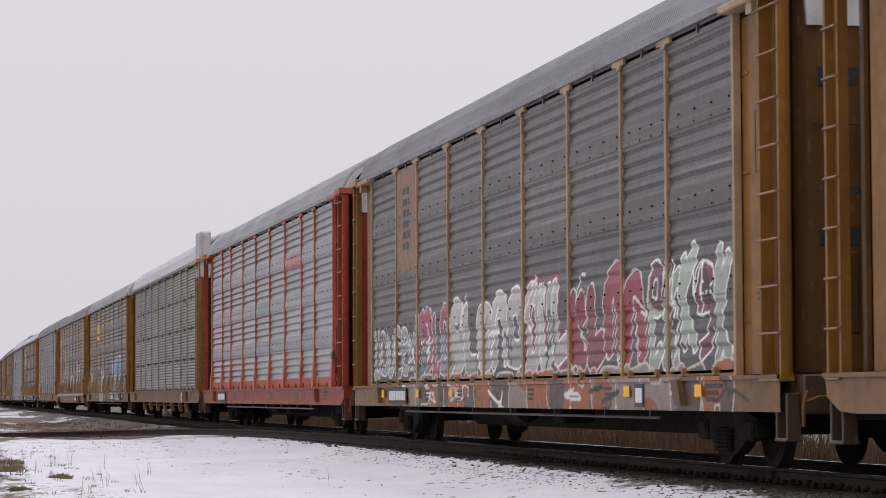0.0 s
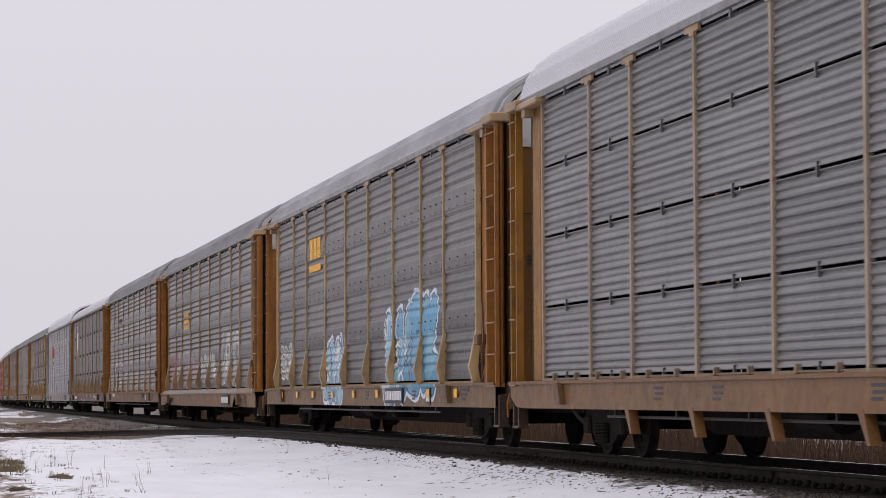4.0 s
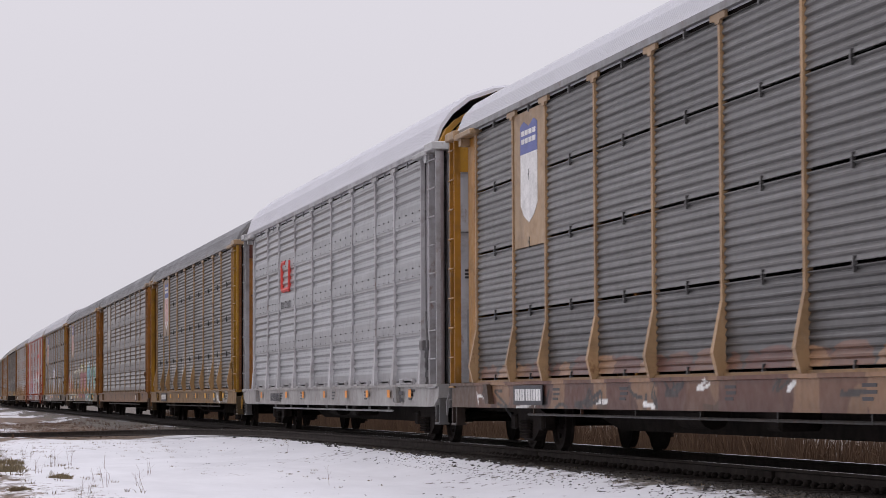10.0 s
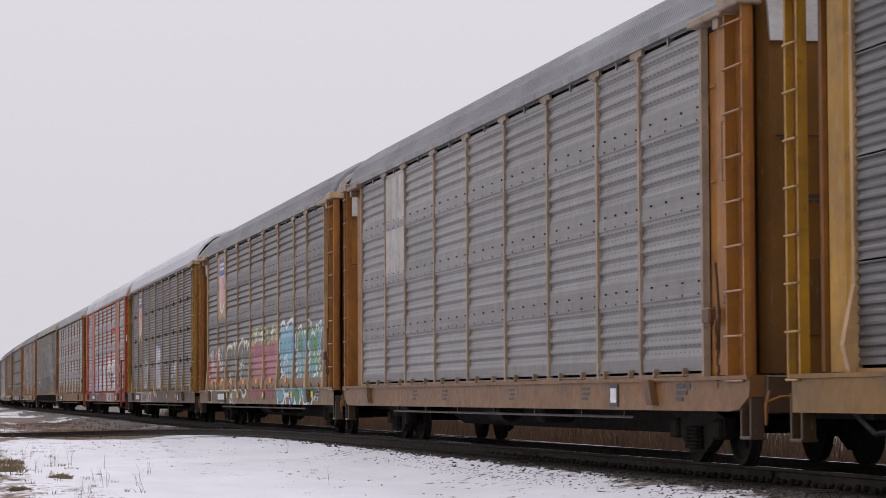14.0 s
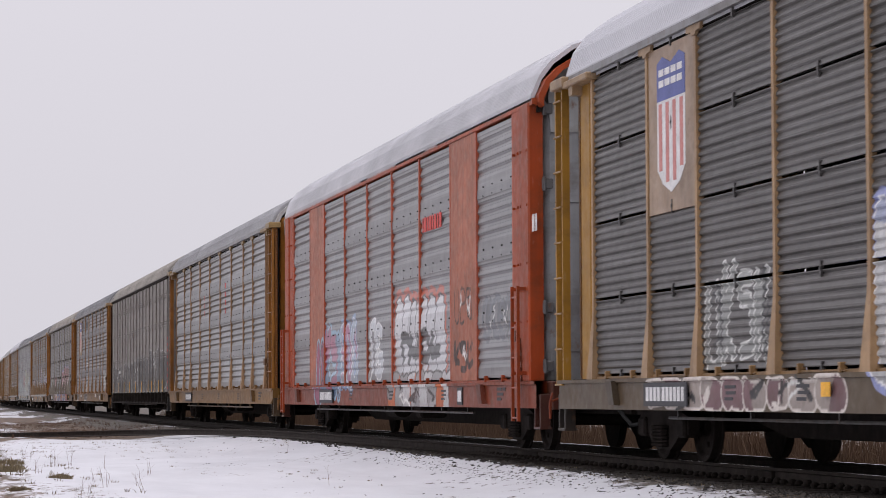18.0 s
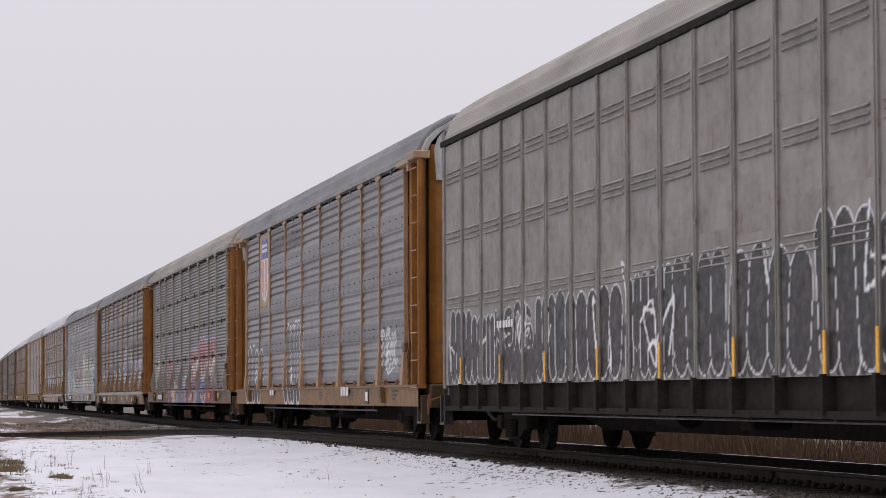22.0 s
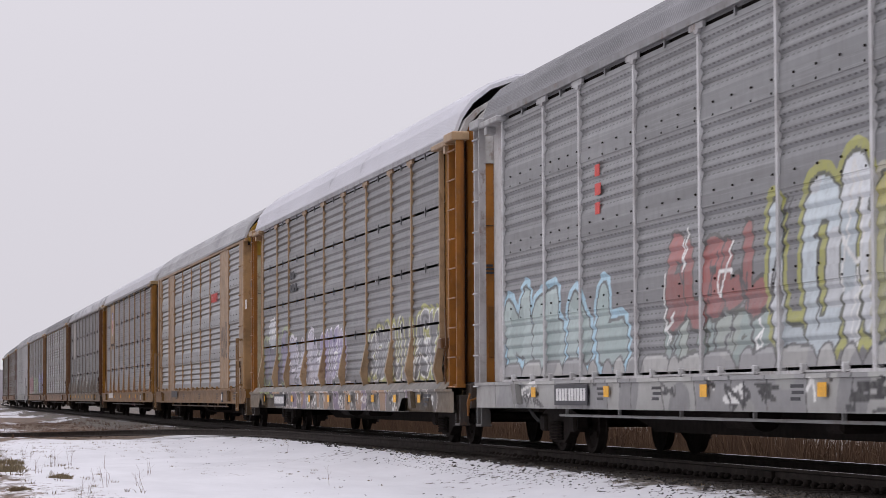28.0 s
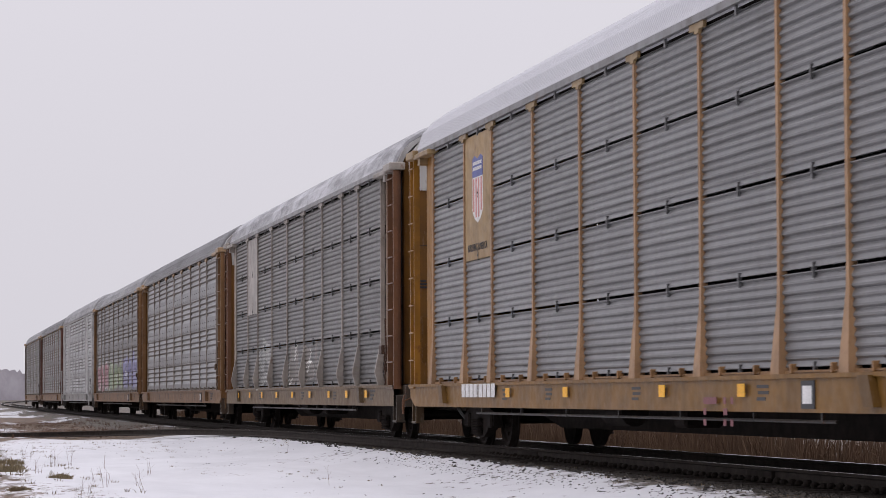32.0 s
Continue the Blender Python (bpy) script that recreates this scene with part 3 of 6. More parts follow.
def bogie_meshes():
    bm = bmesh.new()                          # bolster
    add_box(bm, -0.22, 0.22, -1.05, 1.05, 0.36, 0.62, 0.03)
    add_box(bm, -0.30, 0.30, -0.35, 0.35, 0.60, 0.80)
    bolster = as_mesh("bolster", bm, IRON)
    bm = bmesh.new()                          # side frame: arched casting
    out = [(-1.10, 0.34), (-1.08, 0.56), (-0.78, 0.62), (-0.45, 0.74), (0.45, 0.74), (0.78, 0.62), (1.08, 0.56), (1.10, 0.34), (0.72, 0.34), (0.55, 0.24), (0.30, 0.14), (-0.30, 0.14), (-0.55, 0.24), (-0.72, 0.34)]
    add_prism(bm, out, "y", -1.07, -0.93)
    for x in (-0.89, 0.89):
        add_box(bm, x - 0.16, x + 0.16, -1.12, -0.90, 0.30, 0.54, 0.03)
    frame_ = as_mesh("side_frame", bm, IRON)
    bm = bmesh.new()                          # coil springs
    for x in (-0.16, 0.0, 0.16):
        prof = [(0.05, 0.18), (0.07, 0.18)]
        for i in range(6):
            prof += [(0.085, 0.19 + i * 0.045), (0.085, 0.21 + i * 0.045), (0.06, 0.22 + i * 0.045)]
        ring = [[bm.verts.new((x + r * math.cos(a), -1.10 + r * math.sin(a), z)) for r, z in prof] for a in (i * math.pi / 4 for i in range(8))]
        for i in range(8):
            for j in range(len(prof) - 1):
                bm.faces.new((ring[i][j], ring[i][j + 1], ring[(i + 1) % 8][j + 1], ring[(i + 1) % 8][j]))
    springs = as_mesh("spring_nest", bm, IRON)
    bm = bmesh.new()                          # wheelset about its own axle
    for s in (-1, 1):
        add_turn(bm, [(0.05, s * 0.70), (0.40, s * 0.70), (0.485, s * 0.69), (0.485, s * 0.715), (0.46, s * 0.725), (0.457, s * 0.815), (0.40, s * 0.81), (0.37, s * 0.77), (0.15, s * 0.76), (0.13, s * 0.83), (0.05, s * 0.83)], (0, 0), 28)
        for i in range(4):
            a = i * math.pi / 2
            add_box(bm, 0.25 * math.cos(a) - 0.03, 0.25 * math.cos(a) + 0.03, s * 0.775 - 0.02, s * 0.775 + 0.02, 0.25 * math.sin(a) - 0.03, 0.25 * math.sin(a) + 0.03)
    add_rod(bm, (0, -1.06, 0), (0, 1.06, 0), 0.08, 10)
    wheels = as_mesh("wheelset", bm, IRON)
    return bolster, frame_, springs, wheels


TURN = pose(0, 0, 0, 0, 0, 180)
MOVERS = []          # (car, number)
WHEELS = []          # (wheelset, car number, place on the car, its rest pose)


def bars(name, rows, mat, parent, y, z0, x0, dx, dz, label=""):
    """Lettering that cannot be told, as bars: rows of lengths."""
    bm = bmesh.new()
    for j, lens in enumerate(rows):
        x = x0
        for w in lens:
            add_box(bm, x, x + w, y - 0.004, y, z0 - j * dz, z0 - j * dz + dz * 0.62)
            x += w + dx
    return part(name, done(bm), mat, parent, label)


def shield(parent, x, z, h, y, striped=True):
    """A shield badge: blue head over pale and faded red stripes."""
    w = h * 0.36
    bm = bmesh.new()
    add_prism(bm, [(x - w, z + 0.18 * h), (x + w, z + 0.18 * h), (x + w, z + 0.46 * h), (x + 0.6 * w, z + 0.5 * h), (x, z + 0.44 * h), (x - 0.6 * w, z + 0.5 * h), (x - w, z + 0.46 * h)], "y", y - 0.006, y)
    part("badge_head", done(bm), D_BLUE, parent, "blue head of a shield badge")
    bm = bmesh.new()
    add_prism(bm, [(x - w, z + 0.18 * h), (x - w, z - 0.32 * h), (x - 0.6 * w, z - 0.43 * h), (x, z - 0.5 * h), (x + 0.6 * w, z - 0.43 * h), (x + w, z - 0.32 * h), (x + w, z + 0.18 * h)], "y", y - 0.005, y)
    part("badge_body", done(bm), D_WHITE, parent, "pale striped body of a shield badge")
    for i in range(4 if striped else 0):
        cx = x + (-0.75 + i * 0.5) * w
        bm = bmesh.new()
        add_box(bm, cx - 0.11 * w, cx + 0.11 * w, y - 0.009, y - 0.005, z - (0.42 if 0 < i < 3 else 0.33) * h, z + 0.16 * h)
        part("badge_stripe", done(bm), D_PINK, parent)
    bars("badge_lettering", [[w * 0.35] * 4, [w * 0.35] * 4], D_WHITE, parent, y - 0.006, z + 0.36 * h, x - 0.85 * w, w * 0.09, h * 0.08)


def words(parent, x, z, text, size, mat, y):
    """Stencilled words on a side, facing -y."""
    cu = bpy.data.curves.new("stencilled_word", "FONT")
    cu.body, cu.size, cu.extrude = text, size, 0.002
    cu.materials.append(mat)
    ob = new("stencilled_word", cu)
    ob.parent = parent
    ob.matrix_basis = pose(x, y - 0.004, z, 90, 0, 0)
    return ob


def car_roof(car, c):
    high = c.get("rise", 1.15 if c.get("plates") else 1.0)
    part("roof", shared("roof", roof_mesh), None, car, "", (*c["roof"], c.get("snow", 0.0)), pose(0, 0, 5.10) @ Matrix.Diagonal((1, 1, high, 1)) @ pose(0, 0, -5.10))
    for m in (None, TURN):
        part("roof_hood", shared("hood", hood_mesh), None, car, "", c.get("hood", (0.55, 0.54, 0.53)), m)


def car_under(car, k, c):
    tint = c["sill"]
    def deck():
        b = bmesh.new()
        add_box(b, -13.4, 13.4, -1.40, 1.40, 0.92, 1.04)
        return as_mesh("deck", b, IRON)

    def centre():
        b = bmesh.new()
        add_prism(b, [(-14.05, 0.95), (-14.05, 0.55), (-9.0, 0.55), (-7.4, 0.32), (7.4, 0.32), (9.0, 0.55), (14.05, 0.55), (14.05, 0.95)], "y", -0.32, 0.32)
        for x in (-6, -3, 0, 3, 6):
            add_box(b, x - 0.08, x + 0.08, -1.4, 1.4, 0.66, 0.93)
        return as_mesh("centre_sill", b, IRON)
    part("deck", shared("deck", deck), None, car)
    part("centre_sill", shared("csill", centre), None, car)
    for m in (None, TURN):
        def coupler():
            b = bmesh.new()
            add_box(b, 13.9, 14.12, -0.14, 0.14, 0.70, 0.95, 0.03)
            add_prism(b, [(14.1, -0.10), (14.26, -0.16), (14.40, -0.05), (14.30, 0.02), (14.30, 0.14), (14.1, 0.16)], "z", 0.68, 0.97)
            return as_mesh("coupler", b, IRON)
        part("coupler", shared("coupler", coupler), None, car, "", None, m)

        def hose():
            b = bmesh.new()
            pts = [(13.6, -0.42, 0.68), (13.95, -0.40, 0.52), (14.15, -0.34, 0.40), (14.30, -0.25, 0.42)]
            for p, q in zip(pts[:-1], pts[1:]):
                add_rod(b, p, q, 0.03)
            return as_mesh("air_hose", b, BLACK)
        part("air_hose", shared("hose", hose), None, car, "", None, m)

        def step():
            b = bmesh.new()
            add_box(b, 13.27, 13.32, -1.55, -1.40, 0.36, 0.84, 0.008)
            add_box(b, 13.60, 13.65, -1.55, -1.40, 0.36, 0.84, 0.008)
            add_box(b, 13.27, 13.65, -1.56, -1.38, 0.34, 0.375, 0.008)
            add_box(b, 13.27, 13.65, -1.42, -1.40, 0.60, 0.86)
            return as_mesh("sill_step", b, PAINT)
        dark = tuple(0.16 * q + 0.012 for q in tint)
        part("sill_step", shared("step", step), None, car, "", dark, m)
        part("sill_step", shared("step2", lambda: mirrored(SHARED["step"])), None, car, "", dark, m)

        def lever():
            b = bmesh.new()
            pts = [(13.82, -0.2, 0.86), (13.86, -1.28, 0.80), (13.90, -1.45, 0.74), (13.96, -1.48, 0.50), (14.02, -1.50, 0.72), (14.06, -1.47, 0.86)]
            for p, q in zip(pts[:-1], pts[1:]):
                add_rod(b, p, q, 0.016)
            return as_mesh("uncoupling_lever", b, PAINT)
        part("uncoupling_lever", shared("lever", lever), None, car, "", tuple(0.8 * q for q in c.get("end", tint)), m)

        def end_sill():
            b = bmesh.new()
            add_box(b, 13.40, 13.74, -1.40, 1.40, 0.62, 1.03, 0.02)
            add_box(b, 13.72, 13.95, -0.75, 0.75, 1.0, 1.04)
            return as_mesh("end_sill", b, PAINT)
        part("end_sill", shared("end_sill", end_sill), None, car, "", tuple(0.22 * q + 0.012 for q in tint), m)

    def pipe():
        b = bmesh.new()
        add_rod(b, (-8.4, -1.46, 0.55), (8.6, -1.46, 0.55), 0.020)
        for x in (-8.0, -5.2, -2.4, 0.4, 3.2, 6.0, 8.2):
            add_box(b, x - 0.018, x + 0.018, -1.48, -1.44, 0.53, 0.66)
        return as_mesh("brake_pipe", b, PAINT)
    part("brake_pipe", shared("pipe", pipe), None, car, "", tuple(0.45 * q + 0.05 for q in tint) if k in (1, 7, 13, 18, 20) else (0.03, 0.026, 0.024))

    def tank():
        b = bmesh.new()
        add_rod(b, (-2.2, -0.85, 0.60), (-1.1, -0.85, 0.60), 0.20, 14)
        return as_mesh("air_tank", b, IRON)
    part("air_tank", shared("tank", tank), None, car)
    part("brake_valve", shared("valve", lambda: box_mesh("brake_valve", 1.6, 2.1, -1.1, -0.6, 0.42, 0.68, 0.04)), IRON, car)
    meshes = shared("bogie", bogie_meshes)
    for x in (-10.06, 10.06):
        m = pose(x, 0, 0)
        bogie = part("bogie", meshes[0], None, car, "", None, m)
        for t in (None, TURN):
            part("side_frame", meshes[1], None, bogie, "", None, t)
            part("spring_nest", meshes[2], None, bogie, "", None, t)
        for dx in (-0.89, 0.89):
            w = part("wheelset", meshes[3], None, bogie, "", None, pose(dx, 0, 0.457))
            WHEELS.append((w, k, x + dx, dx))


def mirrored(me):
    """The same mesh mirrored in y."""
    out = me.copy()
    out.transform(Matrix.Diagonal((1, -1, 1, 1)))
    out.flip_normals()
    return out


def near(x0, x1, z0, z1, tags):
    return [t for t in tags if t.box[0] - 0.2 < x1 and t.box[1] + 0.2 > x0 and t.box[2] - 0.2 < z1 and t.box[3] + 0.2 > z0]


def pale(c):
    """Paler paint of the outer uprights; strong red and white stay as they are."""
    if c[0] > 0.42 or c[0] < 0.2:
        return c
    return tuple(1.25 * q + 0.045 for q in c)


def make_car(k, c):
    car = new("auto_carrier", None)
    tagged(car, c["label"], "rail car", "auto carriers of the train")
    MOVERS.append((car, k))
    frame_c, tags = c["frame"], c.get("tags", ())
    sill_c = tuple(q * f for q, f in zip(c["sill"], (0.70, 0.62, 0.42) if c["sill"][0] > 1.3 * c["sill"][2] else (0.68, 0.67, 0.65)))
    plate = c.get("plates", False)
    style = c["style"]
    # screens, posts
    for i in range(9):
        xa, xb = POSTS[i], POSTS[i + 1]
        w = xb - xa - 0.02
        xm = (xa + xb) / 2
        if plate and i in (1, 7):
            near_tags = near(xa, xb, Z0, Z1, tags)

            def side_plate():
                bm = bmesh.new()
                add_box(bm, -w / 2, w / 2, -0.05, 0.03, 0.0, Z1 - Z0)
                add_box(bm, -w * 0.30, -w * 0.27, -0.065, -0.05, 0.0, Z1 - Z0)
                for z in (0.9, 1.75, 2.6, 3.4):
                    for x in (-0.42, -0.05, 0.42):
                        add_box(bm, x * w - 0.022, x * w + 0.022, -0.07, -0.05, z - 0.022, z + 0.022)
                return as_mesh("side_plate", bm, PAINT)
            if near_tags:
                me = paint_mesh(fine_sheet("side_plate", [(0.0, 0.05), (Z1 - Z0, 0.05)], -w / 2, w / 2, 0.05, PAINT), xm, Z0, near_tags)
            else:
                me = shared("side_plate", side_plate)
            part("side_plate", me, None, car, "", c.get("plate_color", frame_c), pose(xm, -SIDE, Z0))
            part("side_plate", shared("side_plate", side_plate), None, car, "", frame_c, TURN @ pose(xm, -SIDE, Z0))
            continue
        for r in range(ROWS):
            z = Z0 + r * ROW_H
            hit = near(xa, xb, z, z + ROW_H, tags)
            rnd = random.Random(k * 1000 + i * 10 + r)
            v = rnd.uniform(0.90, 1.08)
            tint = tuple(q * v * (c.get("grime", (1, 1))[r] if r < 2 else 1) for q in c["zinc"])
            head = r == ROWS - 1
            if hit:
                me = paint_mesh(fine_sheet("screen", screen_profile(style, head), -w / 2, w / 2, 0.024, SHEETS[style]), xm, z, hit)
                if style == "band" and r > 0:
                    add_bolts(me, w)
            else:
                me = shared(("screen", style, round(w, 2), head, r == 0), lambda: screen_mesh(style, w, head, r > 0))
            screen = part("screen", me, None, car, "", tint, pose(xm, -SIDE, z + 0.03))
            if style != "band":
                part("hasp", shared("hasp", screen_clip_mesh), None, screen, "", tuple(0.6 * q for q in c["zinc"]))

        def column():
            prof = [(z0 + ROW_H * r, d) for r in range(ROWS) for z0, d in screen_profile(style)]
            b = bmesh.new()
            add_prism(b, [(-d, z) for z, d in prof] + [(0.03, prof[-1][0]), (0.03, 0.0)], "x", -w / 2, w / 2)
            return as_mesh("screen_column", b, PANEL)
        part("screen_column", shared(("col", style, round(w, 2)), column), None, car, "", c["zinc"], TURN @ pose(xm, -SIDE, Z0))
    flare = c.get("flare", "straight")
    cut = c.get("skirt", False)
    for i, x in enumerate(POSTS):
        kind = flare
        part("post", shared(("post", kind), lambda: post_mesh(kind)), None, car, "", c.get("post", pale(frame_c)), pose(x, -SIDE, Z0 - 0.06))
        part("post", shared(("post", "straight"), lambda: post_mesh("straight")), None, car, "", frame_c, TURN @ pose(x, -SIDE, Z0 - 0.06))
        if not plate and 0 < i < 9:
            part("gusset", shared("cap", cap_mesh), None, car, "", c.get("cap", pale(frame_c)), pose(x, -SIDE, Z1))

    # dark bar set behind the eave clips, standing in for the shaded gap
    def eave():
        b = bmesh.new()
        add_box(b, -13.1, 13.1, -1.44, -1.38, 4.94, 5.16)
        return as_mesh("eave_rail", b, IRON)

    def flange():
        b = bmesh.new()
        add_box(b, -12.9, 12.9, -1.565, -1.50, 5.075, 5.165)
        return as_mesh("roof_flange", b, PAINT)

    def clip():
        b = bmesh.new()
        add_box(b, -0.025, 0.025, -1.52, -1.44, 4.97, 5.12)
        return as_mesh("eave_clip", b, PANEL)
    if not plate:
        for i in range(9):
            part("eave_clip", shared("clip", clip), None, car, "", c["zinc"], pose((POSTS[i] + POSTS[i + 1]) / 2, 0, 0))

    def plate_eave():
        b = bmesh.new()
        add_box(b, -13.2, 13.2, -1.54, -1.44, 5.04, 5.13)
        return as_mesh("eave_rail", b, PAINT)
    for m in (None, TURN):
        part("eave_rail", shared("eave", eave), None, car, "", None, m)
        if not plate:
            part("roof_flange", shared("flange", flange), None, car, "", c.get("flange", tuple(0.7 * q + 0.14 for q in c["roof"])), m)
        if plate:
            part("top_rail", shared("peave", plate_eave), None, car, "", frame_c, m)
    def foot():
        b = bmesh.new()
        add_box(b, -11.8, 11.8, -1.52, -1.44, 1.03, 1.066)
        return as_mesh("foot_rail", b, PAINT)
    for m in (None, TURN):
        part("foot_rail", shared("foot", foot), None, car, "", frame_c, m)
    if c.get("board"):
        part("foot_board", shared("fboard", lambda: box_mesh("foot_board", -11.8, 11.8, -1.525, -1.44, 1.07, 1.25)), PAINT, car, "", c["board"])
    # sills
    st = near(-13.4, 13.4, 0.6, 1.05, tags)
    if st:
        me = paint_mesh(fine_sheet("side_sill", [(0.0, 0.0), (0.34, 0.0), (0.345, 0.03), (0.39, 0.03)], -13.5, 13.5, 0.025, PAINT, 0.16), 0, 0.64, st)
        if cut or c.get("arch"):
            for v in me.vertices:
                v.co.z = max(v.co.z, arch(v.co.x) - 0.64)
        part("side_sill", me, None, car, "", sill_c, pose(0, -1.575, 0.64))
    else:
        part("side_sill", shared(("sill", bool(cut or c.get("arch"))), lambda: sill_mesh(cut or c.get("arch"))), None, car, "", sill_c)
    part("side_sill", shared("sill", sill_mesh), None, car, "", sill_c, TURN)
    if cut:
        me = fine_sheet("skirt_board", [(0.0, 0.10), (0.125, 0.0)], -12.9, 12.9, 0.025 if st else 0.5, PAINT, 0.08)
        if st:
            paint_mesh(me, 0, 0.90, [Tag(t.box[0], t.box[1], 0.86, 1.12, ["6c6864", "5c5854", "7a746c"], "", "", 24, 7, 0.9, 0.03, False, False) for t in st])
        part("skirt_board", me, None, car, "", tuple(0.9 * q for q in sill_c), pose(0, -1.55, 0.935))
    # ends
    end_c = c.get("end", frame_c)
    for m in (None, TURN):
        for flip in (False, True):
            def put_end(key, make, name, color, pos=None):
                me = shared(key, make)
                if flip:
                    me = shared((key, "m"), lambda: mirrored(SHARED[key]))
                base = m if m is not None else Matrix.Identity(4)
                return part(name, me, None, car, "", color, base @ pos if pos is not None else m)
            if plate:
                put_end("plain_end", plain_end_mesh, "end_plate", frame_c)
                if not flip if m is None else flip:
                    lad = put_end("grab_ladder", grab_ladder_mesh, "grab_ladder", tuple(0.85 * q for q in frame_c))
                    for i in range(5):
                        me = shared("grab_rung", grab_rung_mesh) if not flip else shared(("grab_rung", "m"), lambda: mirrored(SHARED["grab_rung"]))
                        part("grab_rung", me, None, lad, "", tuple(0.9 * q + 0.04 for q in frame_c), pose(0, 0, 0.50 + i * 0.44))
                    for z in (1.25, 2.1, 3.9, 5.0):
                        put_end("hinge", hinge_mesh, "door_hinge", (0.16, 0.16, 0.165), pose(0, 0, z))
            else:
                tail = m is not None
                put_end(("corner_plate", tail), lambda: end_plate_mesh(tail), "corner_plate", c.get("corner", end_c))
                # unless a bay colour is given, end paint darkened for the recess's shade
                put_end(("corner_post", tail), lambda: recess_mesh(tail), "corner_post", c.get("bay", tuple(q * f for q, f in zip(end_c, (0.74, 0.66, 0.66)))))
                put_end("bracket", bracket_mesh, "top_bracket", c.get("cap", frame_c))
                lad = put_end(("ladder", tail), lambda: ladder_rail_mesh(tail), "ladder", end_c)
                near_side = (m is None and not flip) or (m is not None and flip)
                for i in range(9):
                    if near_side:
                        me = shared(("rung", tail), lambda: rung_mesh(tail))
                        me = me if not flip else shared(("rung", tail, "m"), lambda: mirrored(SHARED[("rung", tail)]))
                        part("rung", me, None, lad, "", tuple(0.9 * q + 0.06 for q in end_c), pose(0, 0, 0.97 + i * 0.488))
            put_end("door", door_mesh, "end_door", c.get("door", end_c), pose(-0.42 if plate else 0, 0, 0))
    if not plate:
        for m in (None,):
            bars("corner_stencil", [[0.16, 0.1], [0.1, 0.14], [0.2, 0.06], [0.12, 0.12]], D_DARK, car, -1.457, 3.32, 12.50, 0.03, 0.06)
            part("corner_notice", shared("notice", notice_mesh), D_DARK, car)
            bars("notice_lettering", [[0.3], [0.22, 0.1], [0.26]], D_DARK, car, -1.457, 1.95, 12.44, 0.03, 0.06)
            part("socket", shared("socket", lambda: box_mesh("socket", 12.74, 12.82, -1.462, -1.452, 4.72, 4.94)), BLACK, car)
        for z in c.get("slots", ()):
            slot = part("door_slot", shared("dslot", lambda: box_mesh("door_slot", 13.405, 13.436, -1.10, -0.66, -0.10, 0.10, 0.01)), BLACK, car, "", None, pose(0, 0, z))
            part("slot_bar", shared("slotbar", lambda: box_mesh("slot_bar", 13.43, 13.46, -0.90, -0.86, -0.12, 0.12, 0.008)), PAINT, slot, "", end_c)
        bars("door_lettering", [[0.12, 0.3], [0.3, 0.1], [0.24]], D_DARK, car, 0.0, 0.0, 0.0, 0.03, 0.06).matrix_basis = pose(13.436, -1.06, 2.95, 0, 0, 90)
    # arched heads over the end doors, and what shows of the near doors
    inset = pose(-0.42 if plate else 0, 0, 0)
    door_c = c.get("door", end_c)
    for m in (Matrix.Identity(4), TURN):
        part("door_head", shared("band", door_head_mesh), None, car, c.get("head_label", "chalky white upper end panel"), c.get("head", (0.6, 0.59, 0.57)), m @ inset)
    if not plate:
        # black strip added in the gap behind the ladder, standing for its shade
        part("door_gasket", shared("gasket", lambda: box_mesh("door_gasket", 13.16, 13.19, -1.48, -1.34, 1.02, 5.1)), BLACK, car)
    part("door_stiffener", shared("stiff", lambda: box_mesh("door_stiffener", 13.41, 13.47, -0.62, -0.56, 1.05, 5.25, 0.008)), PAINT, car, "", door_c, inset)
    part("door_seam", shared("seam", lambda: box_mesh("door_seam", 13.415, 13.436, -1.16, -0.1, 3.62, 3.632)), BLACK, car, "", None, inset)
    part("door_hatch", shared("hatch", lambda: box_mesh("door_hatch", 13.415, 13.445, -1.02, -0.68, 1.45, 2.30, 0.01)), PAINT, car, "", tuple(0.8 * q for q in door_c), inset)
    car_roof(car, c)
    car_under(car, k, c)
    def brake():
        b = bmesh.new()
        add_box(b, 12.02, 12.30, -1.60, -1.42, 1.62, 1.80, 0.02)
        add_prism(b, [(12.40, 1.30), (12.47, 1.28), (12.50, 1.70), (12.44, 2.05), (12.38, 2.30), (12.34, 2.28), (12.39, 1.95), (12.42, 1.65)], "y", -1.55, -1.52)
        for i in range(9):                    # chain links
            z = 1.62 - 0.085 * i
            x = 12.46 + 0.012 * i
            add_box(b, x - 0.018, x + 0.018, -1.575 - 0.012 * (i % 2), -1.545 - 0.012 * (i % 2), z - 0.05, z + 0.045)
        return as_mesh("hand_brake", b, PAINT)

    def pad():
        b = bmesh.new()
        add_prism(b, [(-0.20, 1.0), (0.10, 1.0), (0.24, 0.70), (-0.02, 0.70)], "y", -1.66, -1.575)
        return as_mesh("jacking_pad", b, PAINT)
    for x in (-10.5, 9.9):
        part("jacking_pad", shared("pad", pad), None, car, "", tuple(q * 0.55 for q in sill_c), pose(x, 0, 0))

    def bracket():
        b = bmesh.new()
        add_box(b, -0.75, 0.75, -1.535, -1.47, 1.045, 1.056)
        for x in (-0.62, 0.62):
            add_box(b, x - 0.03, x + 0.03, -1.555, -1.47, 1.03, 1.135, 0.008)
        return as_mesh("foot_bracket", b, PAINT)
